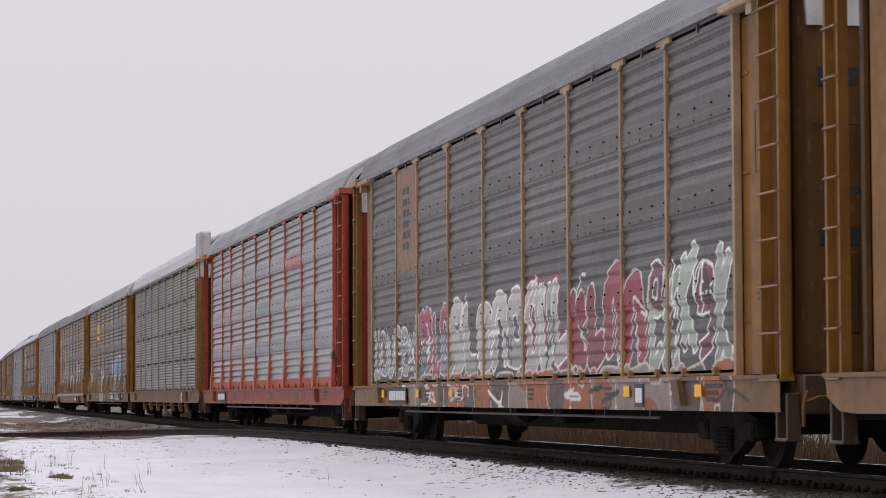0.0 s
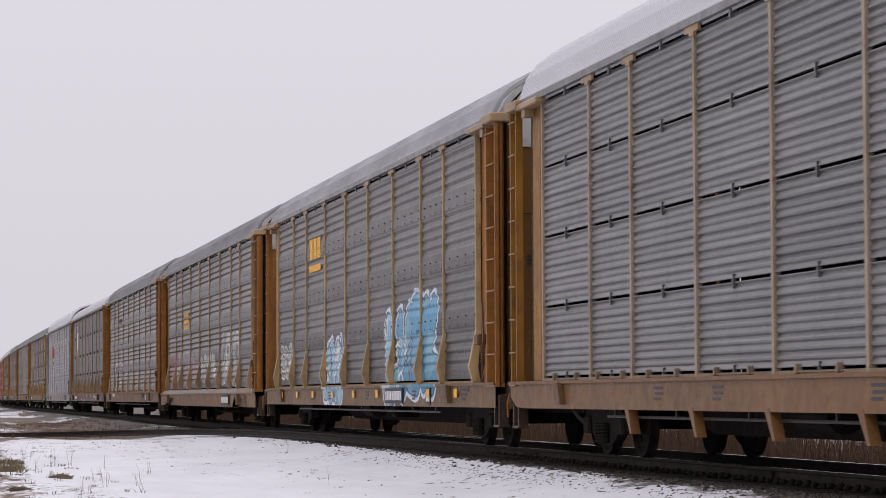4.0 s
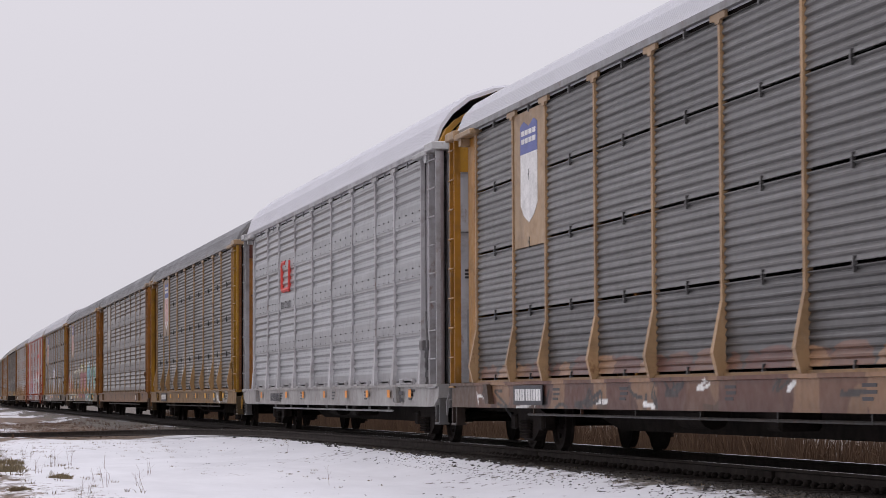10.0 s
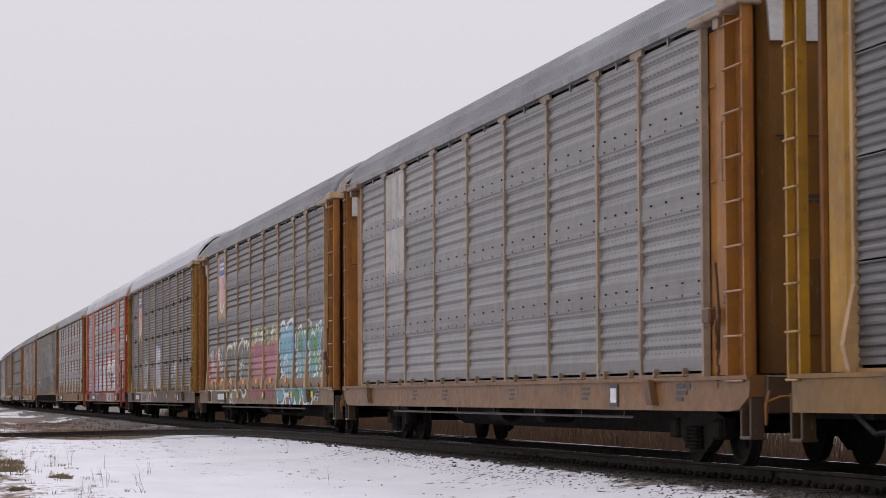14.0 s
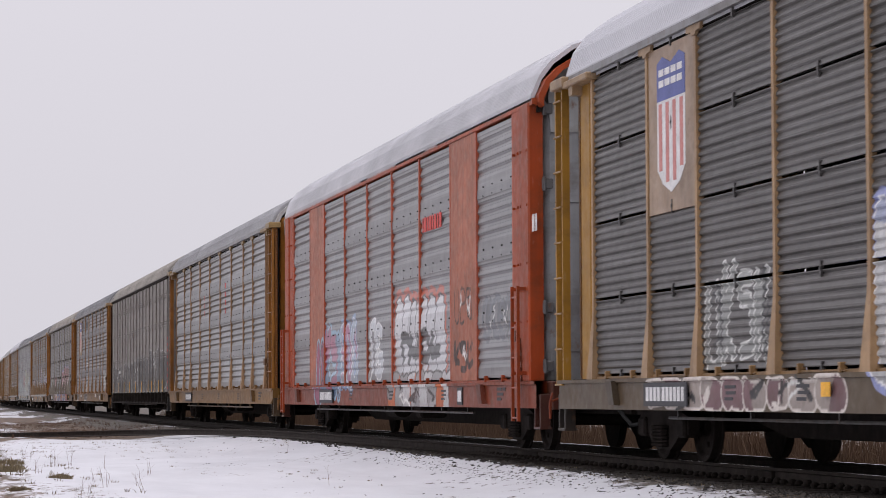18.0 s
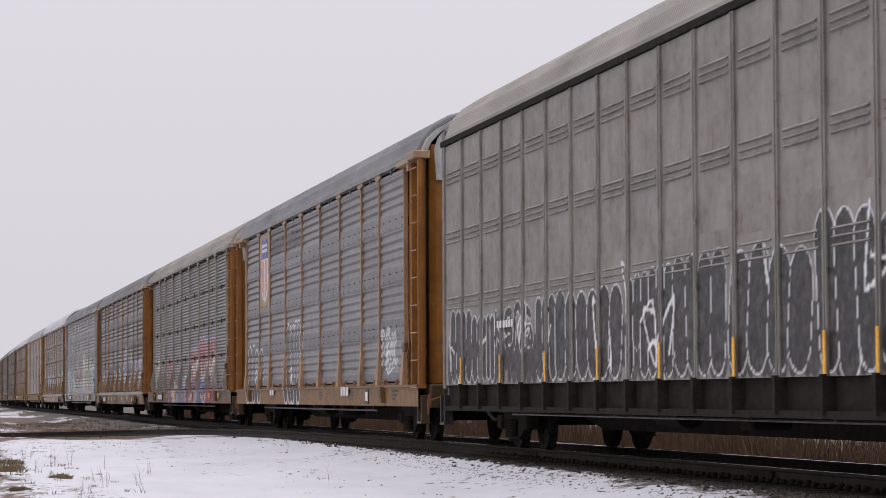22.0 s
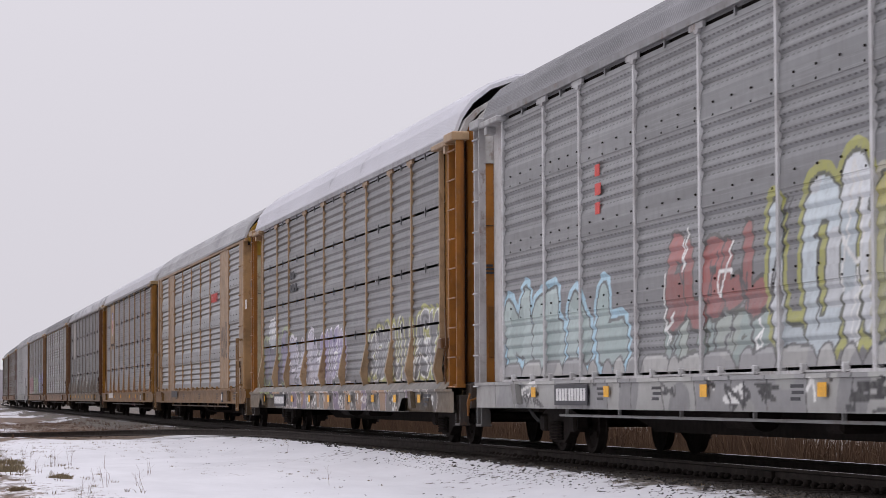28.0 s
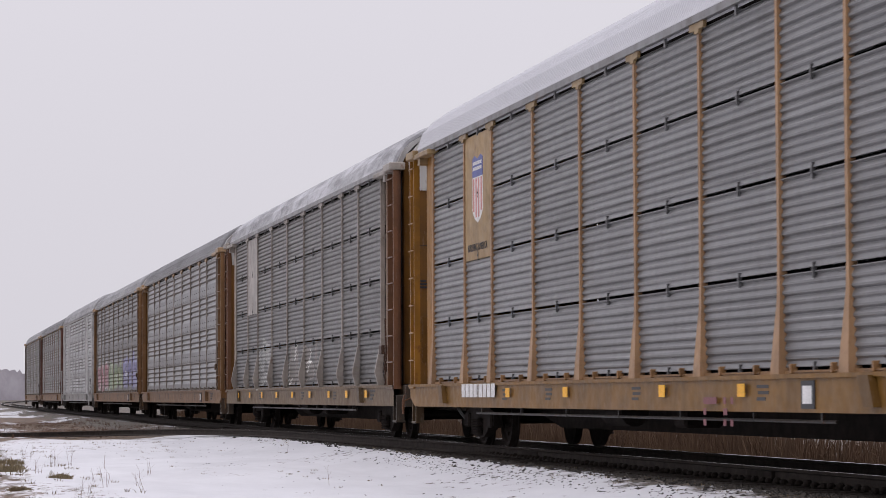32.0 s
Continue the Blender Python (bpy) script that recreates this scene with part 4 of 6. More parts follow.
    for i in range(9):
        if flare != "kink" and not (plate and i in (1, 7)):
            part("foot_bracket", shared("fbracket", bracket), None, car, "", frame_c, pose((POSTS[i] + POSTS[i + 1]) / 2, 0, 0))
    def small_print():
        b = bmesh.new()
        for j, (x0, x1) in enumerate(((-0.2, 0.2), (-0.16, 0.2), (-0.2, 0.1))):
            add_box(b, x0, x1, -1.579, -1.575, 0.89 - j * 0.065, 0.925 - j * 0.065)
        return as_mesh("sill_stencil", b, D_DARK)
    if not cut:
        for x in (-5.9, -2.9, 1.9, 6.5):
            part("sill_stencil", shared("small_print", small_print), None, car, "", None, pose(x + 0.3 * math.sin(7 * k + x), 0, 0))
    bars("stencil", [[0.34, 0.2], [0.45], [0.3]], D_DARK, car, -1.579, 0.90, 10.9, 0.06, 0.075)
    if k % 3 != 1:
        part("placard", shared("placard", lambda: box_mesh("placard", 7.9, 8.3, -1.592, -1.577, 0.68, 0.96)), D_DARK, car, "dark service placard")
        part("placard_sheet", shared("psheet", lambda: box_mesh("placard_sheet", 7.96, 8.24, -1.597, -1.593, 0.73, 0.91)), D_WHITE, car)
    if k != 0 and k != 2:
        part("hand_brake", shared("brake", brake), None, car, "rusty hand brake box, lever and chain", tuple(0.35 * q + 0.015 for q in end_c))
    if c.get("hoodbox"):
        part("corner_hood", box_mesh("corner_hood", 12.30, 13.58, -1.56, -1.20, 4.55, 6.02, 0.05), PAINT, car, "chalky white hood over the corner", (0.6, 0.59, 0.58))
    if c.get("outrig"):
        def leg():
            b = bmesh.new()
            add_prism(b, [(-0.16, 0.68), (0.02, 0.68), (0.20, 0.34), (0.12, 0.34)], "y", -1.58, -1.46)
            return as_mesh("outrigger", b, PAINT)
        for x in POSTS[2:-1]:
            part("outrigger", shared("leg", leg), None, car, "", sill_c, pose(x, 0, 0))
    # markings
    y = -SIDE - 0.036
    if "logo" in c:
        kind = c["logo"]
        xm = (POSTS[1] + POSTS[2]) / 2
        zb = {"tall": 2.95, "low": 2.7}.get(kind, 3.0)
        part("badge_panel", box_mesh("badge_panel", xm - 0.98, xm + 0.98, y, -SIDE, zb, 5.0), PAINT, car, c.get("logo_label", "tan badge panel"), c.get("logo_color", (0.55, 0.36, 0.20)))
        if kind == "shield":
            shield(car, xm, 4.05, 1.65, y)
        elif kind == "small":
            shield(car, xm, 4.12, 1.08, y)
        elif kind == "pale":
            shield(car, xm, 4.1, 1.5, y, False)
        elif kind == "faded":
            bars("faded_lettering", [[0.2, 0.3], [0.4, 0.15], [0.3, 0.2], [0.15, 0.35], [0.3, 0.3], [0.2, 0.25]], D_DARK, car, y, 4.5, xm - 0.35, 0.1, 0.2)
        elif kind == "white":
            part("badge_sheet", box_mesh("badge_sheet", xm - 0.5, xm + 0.5, y - 0.006, y, 3.2, 4.25), D_WHITE, car)
            part("badge_head", box_mesh("badge_head", xm - 0.45, xm + 0.45, y - 0.006, y, 4.35, 4.75), D_BLUE, car)
    if c.get("number_at") is not None:
        x = c["number_at"]
        if c.get("number_dark"):
            bars("running_number", [[0.12, 0.12, 0.12, 0.12, 0.005, 0.11, 0.12, 0.11, 0.12, 0.12, 0.11]], D_DARK, car, -1.616, 0.72, x, 0.045, 0.30)
        else:
            part("number_plate", box_mesh("number_plate", x - 0.12, x + 1.72, -1.616, -1.60, 0.69, 0.97), D_DARK, car, "dark patch behind the running number")
            bars("running_number", [[0.12, 0.12, 0.12, 0.12, 0.005, 0.11, 0.12, 0.11, 0.12, 0.12, 0.11]], D_WHITE, car, -1.616, 0.75, x, 0.045, 0.27)
    for (x, z, rows, colr, dx, dz) in c.get("marks", ()):
        bars("lettering", rows, {"w": D_WHITE, "k": D_DARK, "r": D_RED, "y": D_YEL, "b": D_BLUE, "p": D_PINK, "m": D_MAROON}[colr], car, y if z > 1.06 else -1.612, z, x, dx, dz)
    if c.get("snake"):
        x, z = c["snake"]
        bm = bmesh.new()
        for p, q in (((0.02, 0.10), (0.02, 0.60)), ((0.02, 0.60), (0.10, 0.68)), ((0.10, 0.68), (0.62, 0.68)), ((0.02, 0.10), (0.10, 0.02)), ((0.10, 0.02), (1.30, 0.02)), ((1.30, 0.02), (1.44, 0.70))):
            add_rod(bm, (x + p[0], y + 0.012, z + p[1]), (x + q[0], y + 0.012, z + q[1]), 0.055, 6)
        part("badge", done(bm), D_RED, car, "red bent-line badge")
    for (x, z, text, size, colr) in c.get("words", ()):
        words(car, x, z, text, size, colr, y)
    SILL_THINGS = ("side_sill", "stencil", "placard", "placard_sheet", "number_plate", "running_number", "jacking_pad")
    for x in c.get("high_tape", ()):
        part("reflector", shared("hightape", lambda: box_mesh("reflector", -0.2, 0.2, -1.545, -1.53, 1.17, 1.30)), D_ORA, car, "", None, pose(x, 0, 0))
    for x in c.get("tape", ()):
        if c.get("number_at") is not None and -0.35 < x - c["number_at"] < 1.95:
            continue
        part("reflector", shared(("tape", c.get("tape_kind", "y")), lambda: box_mesh("reflector", -0.13, 0.13, -1.618, -1.612, 0.80, 0.94)), D_ORA if c.get("tape_kind", "y") == "o" else D_YEL, car, "", None, pose(x, 0, 0))
    if cut:
        for ob in car.children:
            kind = ob.name.split(".")[0]
            if kind in SILL_THINGS or kind == "reflector" or (kind == "lettering" and min(v.co.z for v in ob.data.vertices) < 1.0):
                ob.matrix_basis = pose(0, -0.05, -0.09) @ ob.matrix_basis
    return car


def make_smooth_car(k, c):
    """The grey smooth-sided carrier: narrow louvred sheets, flush ends, ribbed skirt."""
    car = new("auto_carrier", None)
    tagged(car, c["label"], "rail car", "auto carriers of the train")
    MOVERS.append((car, k))
    n = 18
    L = 13.3
    w = 2 * L / n
    tags = c.get("tags", ())
    zb, zt = 1.0, 5.02

    def sheet():
        b = bmesh.new()
        add_box(b, -w / 2 + 0.012, w / 2 - 0.012, -0.02, 0.03, 0.0, zt - zb)
        for s in (-1, 1):
            add_box(b, s * (w / 2 - 0.04) - 0.018, s * (w / 2 - 0.04) + 0.018, -0.05, -0.02, 0.0, zt - zb)
        for z in (0.4, 1.05, 1.8, 2.9, 3.7):
            add_box(b, -w / 2 + 0.05, -w / 2 + 0.09, -0.065, -0.05, z - 0.02, z + 0.02)
        return as_mesh("side_sheet", b, PAINT)

    def louvre():
        b = bmesh.new()
        add_prism(b, [(-0.015, 0.0), (-0.052, 0.015), (-0.015, 0.05)], "x", -w * 0.36, w * 0.36)
        return as_mesh("louvre", b, PAINT)
    for i in range(n):
        x = -L + (i + 0.5) * w
        hit = near(x - w / 2, x + w / 2, zb, zt, tags)
        me = shared("side_sheet", sheet)
        sheet_ob = part("side_sheet", me, None, car, "", c["zinc"], pose(x, -1.50, zb))
        for z in (1.25, 2.35, 3.35):
            for j in range(3):
                part("louvre", shared("louvre", louvre), None, sheet_ob, "", c["zinc"], pose(0, 0, z + j * 0.085))
        if hit:
            top = max(t.box[3] for t in hit) + 0.1
            me = paint_mesh(fine_sheet("painted_sheet", [(0.0, 0.03), (top - zb, 0.03)], -w / 2 + 0.07, w / 2 - 0.07, 0.035, PAINT), x, zb, hit)
            part("painted_sheet", me, None, car, "dark lower sheet with white outline graffiti", c.get("low", c["zinc"]), pose(x, -1.50, zb))
        part("side_sheet", me if not hit else shared("side_sheet", sheet), None, car, "", c["zinc"], TURN @ pose(x, -1.50, zb))

        def rib():
            b = bmesh.new()
            add_box(b, -0.05, 0.05, -1.60, -1.40, 0.62, 1.02)
            return as_mesh("skirt_rib", b, IRON)
        for m in (None, TURN):
            base = m if m is not None else Matrix.Identity(4)
            part("skirt_rib", shared("rib", rib), None, car, "", None, base @ pose(x + w / 2, 0, 0))

    def skirt():
        b = bmesh.new()
        add_box(b, -13.3, 13.3, -1.56, -1.40, 0.58, 0.66)
        add_box(b, -13.3, 13.3, -1.46, -1.40, 0.66, 1.02)
        return as_mesh("skirt", b, IRON)

    def cornice():
        b = bmesh.new()
        add_box(b, -13.5, 13.5, -1.56, -1.46, 5.03, 5.12)
        return as_mesh("cornice", b, IRON)

    def end():
        b = bmesh.new()
        add_prism(b, [(13.30, -1.52), (13.55, -1.52), (13.75, -1.30), (13.75, 0.0), (13.66, 0.0), (13.30, -1.40)], "z", 0.95, 5.3)
        return as_mesh("end_door", b, PAINT)
    for m in (None, TURN):
        part("skirt", shared("skirt", skirt), None, car, "", None, m)
        part("cornice", shared("cornice", cornice), None, car, "", None, m)
        part("end_door", shared("gend", end), None, car, "", c["end"], m)
        part("end_door", shared("gend_m", lambda: mirrored(SHARED["gend"])), None, car, "", c["end"], m)
    for i in (1, 3, 5, 7, 9, 11, 13, 14, 15, 16, 17):
        x = -L + i * w + 0.06
        part("reflector", shared("stripe", lambda: box_mesh("reflector", -0.035, 0.035, -1.585, -1.575, 1.02, 1.45)), D_YEL, car, "", None, pose(x, 0, 0))
    bm = bmesh.new()
    for j in range(9):
        add_box(bm, 13.36, 13.44, -1.535, -1.527, 1.1 + j * 0.22, 1.2 + j * 0.22)
    part("edge_tape", done(bm), D_RED, car, "red and white edge tape")
    car_roof(car, c)
    car_under(car, k, c)
    for (x, z, rows, colr, dx, dz) in c.get("marks", ()):
        bars("lettering", rows, D_WHITE, car, -1.575, z, x, dx, dz)
    return car


# colours
YEL, TAN, ORANGE, WHITE = (0.37, 0.148, 0.026), (0.33, 0.195, 0.085), (0.42, 0.068, 0.016), (0.52, 0.52, 0.52)
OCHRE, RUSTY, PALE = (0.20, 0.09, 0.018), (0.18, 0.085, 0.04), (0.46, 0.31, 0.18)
ZINC, ZINC_D, ZINC_B, ZINC_T, ZINC_W = (0.29, 0.29, 0.298), (0.19, 0.187, 0.19), (0.36, 0.365, 0.375), (0.145, 0.136, 0.128), (0.47, 0.475, 0.49)
DARK_ROOF, MID_ROOF, TAN_ROOF, LILAC_ROOF = (0.20, 0.20, 0.208), (0.29, 0.29, 0.30), (0.28, 0.26, 0.235), (0.36, 0.36, 0.39)
EVEN = (-10.4, -7.9, -5.4, -2.6, 0.2, 3.0, 5.8, 8.2, 10.6)


def base_car(**more):
    # default door ochre is darkened to carry the shade between the cars
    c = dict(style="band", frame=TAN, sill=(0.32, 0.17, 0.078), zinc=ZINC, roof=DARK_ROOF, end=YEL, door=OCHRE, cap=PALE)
    c.update(more)
    return c


CARS = {
    -1: base_car(end=(0.24, 0.105, 0.015), label="yellow auto carrier with grey ribbed screens", frame=YEL, door=(0.16, 0.075, 0.02)),
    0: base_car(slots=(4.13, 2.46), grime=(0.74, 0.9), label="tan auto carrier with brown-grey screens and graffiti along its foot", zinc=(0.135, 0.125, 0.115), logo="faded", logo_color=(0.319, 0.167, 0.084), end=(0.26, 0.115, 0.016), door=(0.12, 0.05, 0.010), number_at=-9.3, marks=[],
                tape=(-10, -8.2, -6.5, -3.5, 7.6, 10.7), tags=[
        Tag(-11.6, -7.2, 1.1, 2.1, ["8a8f8c", "9aa09a"], "e0e0dc", "", 6, 3, 0.3), Tag(-7.2, -4.2, 1.1, 2.35, ["8c8a90", "a33a4c", "6d7f8c"], "d8d8d8", "", 4, 8, 0.5),
        Tag(-4.1, 1.4, 1.1, 2.35, ["b8b8b2", "9a9c96", "c2bdb4"], "e8e8e4", "", 5, 5, 0.5), Tag(1.6, 4.1, 1.1, 2.45, ["b4b0ab", "c0c4bc"], "eceae4", "7d3440", 3, 12, 0.5),
        Tag(4.2, 8.0, 1.1, 2.45, ["8c2636", "9c3040", "7a2434"], "d8d0cc", "", 4, 21, 0.65), Tag(8.2, 11.7, 1.1, 2.5, ["6f2f3a", "8f9a8a", "aab4a4"], "dfe4dc", "", 5, 33, 0.4),
        Tag(-8, 12, 0.66, 1.0, ["8c8078", "9a5a34", "5a4a44"], "c9c0b4", "", 16, 44, 0.5)]),
    1: base_car(label="orange-red auto carrier with bright zinc screens", frame=ORANGE, sill=ORANGE, zinc=ZINC_B, roof=MID_ROOF, end=(0.35, 0.053, 0.019), door=(0.258, 0.034, 0.011), cap=(0.418, 0.091, 0.038), flare="taper", board=ORANGE,
                number_at=-9.3, marks=[(4.5, 3.85, [[0.10, 0.2, 0.12, 0.2, 0.10, 0.2, 0.12, 0.2]], "p", 0.12, 0.5)]),
    2: base_car(door=(0.02, 0.019, 0.018), head=(0.02, 0.019, 0.018), head_label="black upper end panel", rise=1.15, frame=(0.30, 0.22, 0.15), label="tan auto carrier with gapped grey screens and a snowy roof", style="gap", zinc=(0.245, 0.24, 0.238), snow=0.9, end=(0.35, 0.161, 0.023), flare="straight", marks=[(8.2, 0.86, [[0.4], [0.4]], "w", 0.1, 0.2)], outrig=True, hoodbox=True),
    3: base_car(sill=(0.26, 0.15, 0.07), grime=(0.5, 0.85), label="yellow auto carrier with blue graffiti on dark lower screens", zinc=(0.18, 0.17, 0.162), frame=(0.40, 0.26, 0.11), flare="kink", roof=MID_ROOF, snow=0.35, tape=EVEN, number_at=4, marks=[(-6.5, 3.9, [[0.46, 0.46, 0.46]], "y", 0.12, 0.75), (-6.6, 3.62, [[1.75]], "y", 0.0, 0.24)],
                tags=[Tag(-11.4, -9.3, 1.2, 2.0, ["8a8a86"], "d6d6d0", "", 3, 4, 0.3), Tag(-4.0, -1.5, 0.7, 2.1, ["8fc4dc", "dfe4e6", "a9d2e0"], "2a3c6c", "d8dde4", 4, 2, 0.7), Tag(3.5, 8.5, 0.7, 2.6, ["4e9cc0", "7fbcd4", "e2e6e6"], "1c2c50", "c9d8e4", 4, 9, 0.7)]),
    4: base_car(skirt=True, zinc=(0.21, 0.2, 0.192), grime=(0.62, 0.9), label="yellow-brown auto carrier with red and white faded graffiti", flare="kink", number_at=6, marks=[(-6.4, 3.45, [[0.4, 0.4, 0.4], [1.5], [1.5]], "y", 0.12, 0.2)], door=YEL,
                tags=[Tag(-11.5, -7.2, 1.1, 2.2, ["7c3a3c", "6c4a4e"], "a08a88", "", 5, 6, 0.5), Tag(-7.0, -2, 1.1, 2.2, ["7a7a80", "8c6c70"], "a8a4a4", "", 5, 7, 0.4), Tag(-1.2, 3.0, 1.2, 2.1, ["b6b2ac", "a8a8a2"], "7a7670", "", 4, 14, 0.4), Tag(4.6, 8.9, 1.1, 2.6, ["8b8c8a", "9fa09c"], "d0d2ce", "3a3c3c", 4, 18, 0.35)]),
    5: base_car(rise=1.08, zinc=(0.235, 0.235, 0.242), label="tan-yellow auto carrier with a white and black bubble graffiti", flare="taper", cap=(0.418, 0.258, 0.122), marks=[(-6.75, 4.0, [[0.09, 0.1, 0.08, 0.1, 0.1, 0.12, 0.09, 0.1]], "k", 0.14, 0.34), (-8.9, 0.86, [[0.2, 0.2, 0.02, 0.2, 0.2, 0.2]], "w", 0.06, 0.22), (6.3, 0.82, [[0.9]], "k", 0.08, 0.3), (6.4, 0.85, [[0.16, 0.16, 0.16]], "w", 0.1, 0.2)],
                tags=[Tag(-8.9, -4.35, 1.15, 2.35, ["2a2a2e", "343438"], "dcdcd8", "", 4, 17, 0.5, 0.055, True, False), Tag(-6.4, -5.4, 0.7, 2.1, ["26262a"], "d8d8d4", "", 1, 5, 0.5)]),
    6: base_car(rise=0.95, slots=(3.52,), logo_color=(0.42, 0.28, 0.16), grime=(0.6, 1.0), label="yellow auto carrier with dark gapped screens and a snow-covered roof", style="gap", zinc=(0.165, 0.16, 0.157), snow=1.0, frame=TAN, flare="kink", sill=(0.122, 0.067, 0.046), end=(0.395, 0.182, 0.023), door=YEL, logo="pale", number_at=-8.6, marks=[(6.8, 0.82, [[0.1, 0.14, 0.1, 0.12]], "w", 0.1, 0.22)],
                tags=[Tag(-11.5, 12, 0.66, 1.0, ["5c3a30", "6a4a3a", "8a6a50"], "", "", 20, 4, 0.7)]),
    7: base_car(rise=1.24, head=(0.42, 0.21, 0.02), head_label="golden yellow upper end panel", hood=(0.42, 0.21, 0.02), label="white auto carrier with a red badge and snowy roof", frame=(0.56, 0.55, 0.56), sill=(0.62, 0.61, 0.61), zinc=(0.40, 0.405, 0.42), roof=LILAC_ROOF, snow=0.95, end=(0.42, 0.41, 0.42), door=(0.5, 0.5, 0.52), cap=WHITE, flare="taper", tape=(-9.6, -7.4, -5.0, -2.2, 1.0, 4.0, 6.6, 9.0, 11.2), tape_kind="o",
                snake=(-6.5, 3.38), number_at=-7.8, number_dark=True, marks=[(-6.65, 2.95, [[0.13] * 9], "k", 0.08, 0.25), (9.5, 0.84, [[0.5, 0.4], [0.6, 0.2]], "k", 0.1, 0.12)]),
    8: base_car(slots=(3.26,), head=(0.12, 0.032, 0.026), head_label="dark red upper end panel", hood=(0.2, 0.2, 0.2), bay=(0.20, 0.07, 0.022), grime=(0.74, 0.9), label="yellow auto carrier with dark close-ribbed screens and white graffiti", style="close", zinc=(0.155, 0.148, 0.143), frame=(0.35, 0.2, 0.07), flare="kink", sill=(0.319, 0.175, 0.023), end=(0.42, 0.215, 0.018), door=YEL, logo="shield", logo_color=(0.38, 0.274, 0.198), tape=EVEN, number_at=-8.8, marks=[],
                tags=[Tag(-6.8, -4.3, 1.1, 2.0, ["7a7672"], "86827c", "", 4, 3, 0.2), Tag(-2.5, 1.2, 1.1, 2.3, ["6c6864", "7a7672"], "96928c", "", 6, 4, 0.25), Tag(4.5, 9.0, 1.1, 2.2, ["6a6662"], "86827c", "", 6, 8, 0.25), Tag(8.0, 11.5, 0.66, 1.0, ["a8a49c", "948c80"], "2a2620", "", 5, 9, 0.25)]),
    9: base_car(label="tan auto carrier with a white side plate", zinc=(0.25, 0.24, 0.23), frame=(0.285, 0.206, 0.133), cap=(0.319, 0.228, 0.152), end=YEL, door=OCHRE, logo="none", logo_color=(0.52, 0.5, 0.46)),
    10: base_car(high_tape=(-10.4, -8.0, -5.5, -2.7, 0.1, 2.9, 5.7), board=(0.26, 0.17, 0.09), flare="taper", grime=(0.74, 0.9), label="tan auto carrier with multicoloured graffiti along its foot", zinc=(0.165, 0.153, 0.143), logo="shield", sill=(0.274, 0.19, 0.114), tape=(-10.6, -8.2, -6, -3.4, 2.0, 7.3, 10.6), end=YEL, door=YEL, number_at=-8.2, marks=[],
                tags=[Tag(-11.7, -8.0, 0.9, 2.25, ["a63038", "b8b4ac", "c8c2b8"], "d9d4cc", "", 4, 2, 0.6), Tag(-6.8, -1.5, 0.9, 2.35, ["3c3a38", "46443e"], "b0ae62", "d0ccc0", 4, 5, 0.7), Tag(-1.2, 4.0, 0.8, 2.35, ["96404e", "a04a58"], "3a2c2c", "", 4, 6, 0.8, 0.03, True, False), Tag(-1.2, 4.2, 2.1, 2.6, ["b4b05c"], "", "", 7, 22, 0.2), Tag(4.6, 7.8, 0.75, 2.5, ["5a9cb4", "6aa8bc", "62a2b6"], "1c2c38", "c4d0d0", 3, 9, 0.72, 0.05), Tag(7.6, 11.2, 0.75, 2.3, ["4e98ac", "3c8248", "5aa0b0", "64a8b8"], "1a3030", "c4d0d0", 5, 11, 0.6), Tag(-11, -4, 0.66, 1.0, ["7a7466", "5a5448"], "c2bc9c", "", 9, 12, 0.6)]),
    11: base_car(rise=1.2, sill=(0.15, 0.115, 0.09), slots=(3.28,), flare="taper", label="tan auto carrier with dark gapped screens and snowy roof", style="gap", zinc=(0.135, 0.126, 0.118), snow=0.92, logo="shield", logo_color=(0.441, 0.319, 0.228), end=(0.42, 0.215, 0.03), door=OCHRE, tape=(-2.4, 0.2, 4.3, 7.4), number_at=-8.9, marks=[],
                tags=[Tag(-6.8, -4.4, 1.1, 2.2, ["9a9c98", "8c8e8a"], "cfd0cc", "", 4, 3, 0.3), Tag(-1.3, 0.4, 1.1, 2.7, ["c6c6c6", "a9b0c8"], "e2e2e2", "8c94c0", 2, 7, 0.6), Tag(-9, -2, 0.66, 1.0, ["a89c94", "7c5c60"], "d0c8c0", "", 9, 8, 0.5), Tag(5.0, 6.6, 1.5, 2.1, ["8e8e8c"], "", "", 2, 5, 0.4)]),
    12: base_car(head=(0.40, 0.41, 0.41), head_label="pale grey upper end panel", label="orange-red plate-sided auto carrier with white bubble graffiti", plates=True, frame=ORANGE, plate_color=(0.50, 0.15, 0.075), sill=(0.365, 0.065, 0.023), zinc=(0.33, 0.33, 0.34), roof=(0.44, 0.44, 0.46), snow=0.0, end=ORANGE, door=(0.33, 0.34, 0.35), hood=ORANGE,
                number_at=-7.0, marks=[(4.5, 3.7, [[0.09, 0.2, 0.12, 0.2, 0.1, 0.2, 0.12, 0.2]], "r", 0.07, 0.42), (12.75, 3.2, [[0.18, 0.18, 0.1]], "w", 0.06, 0.4)],
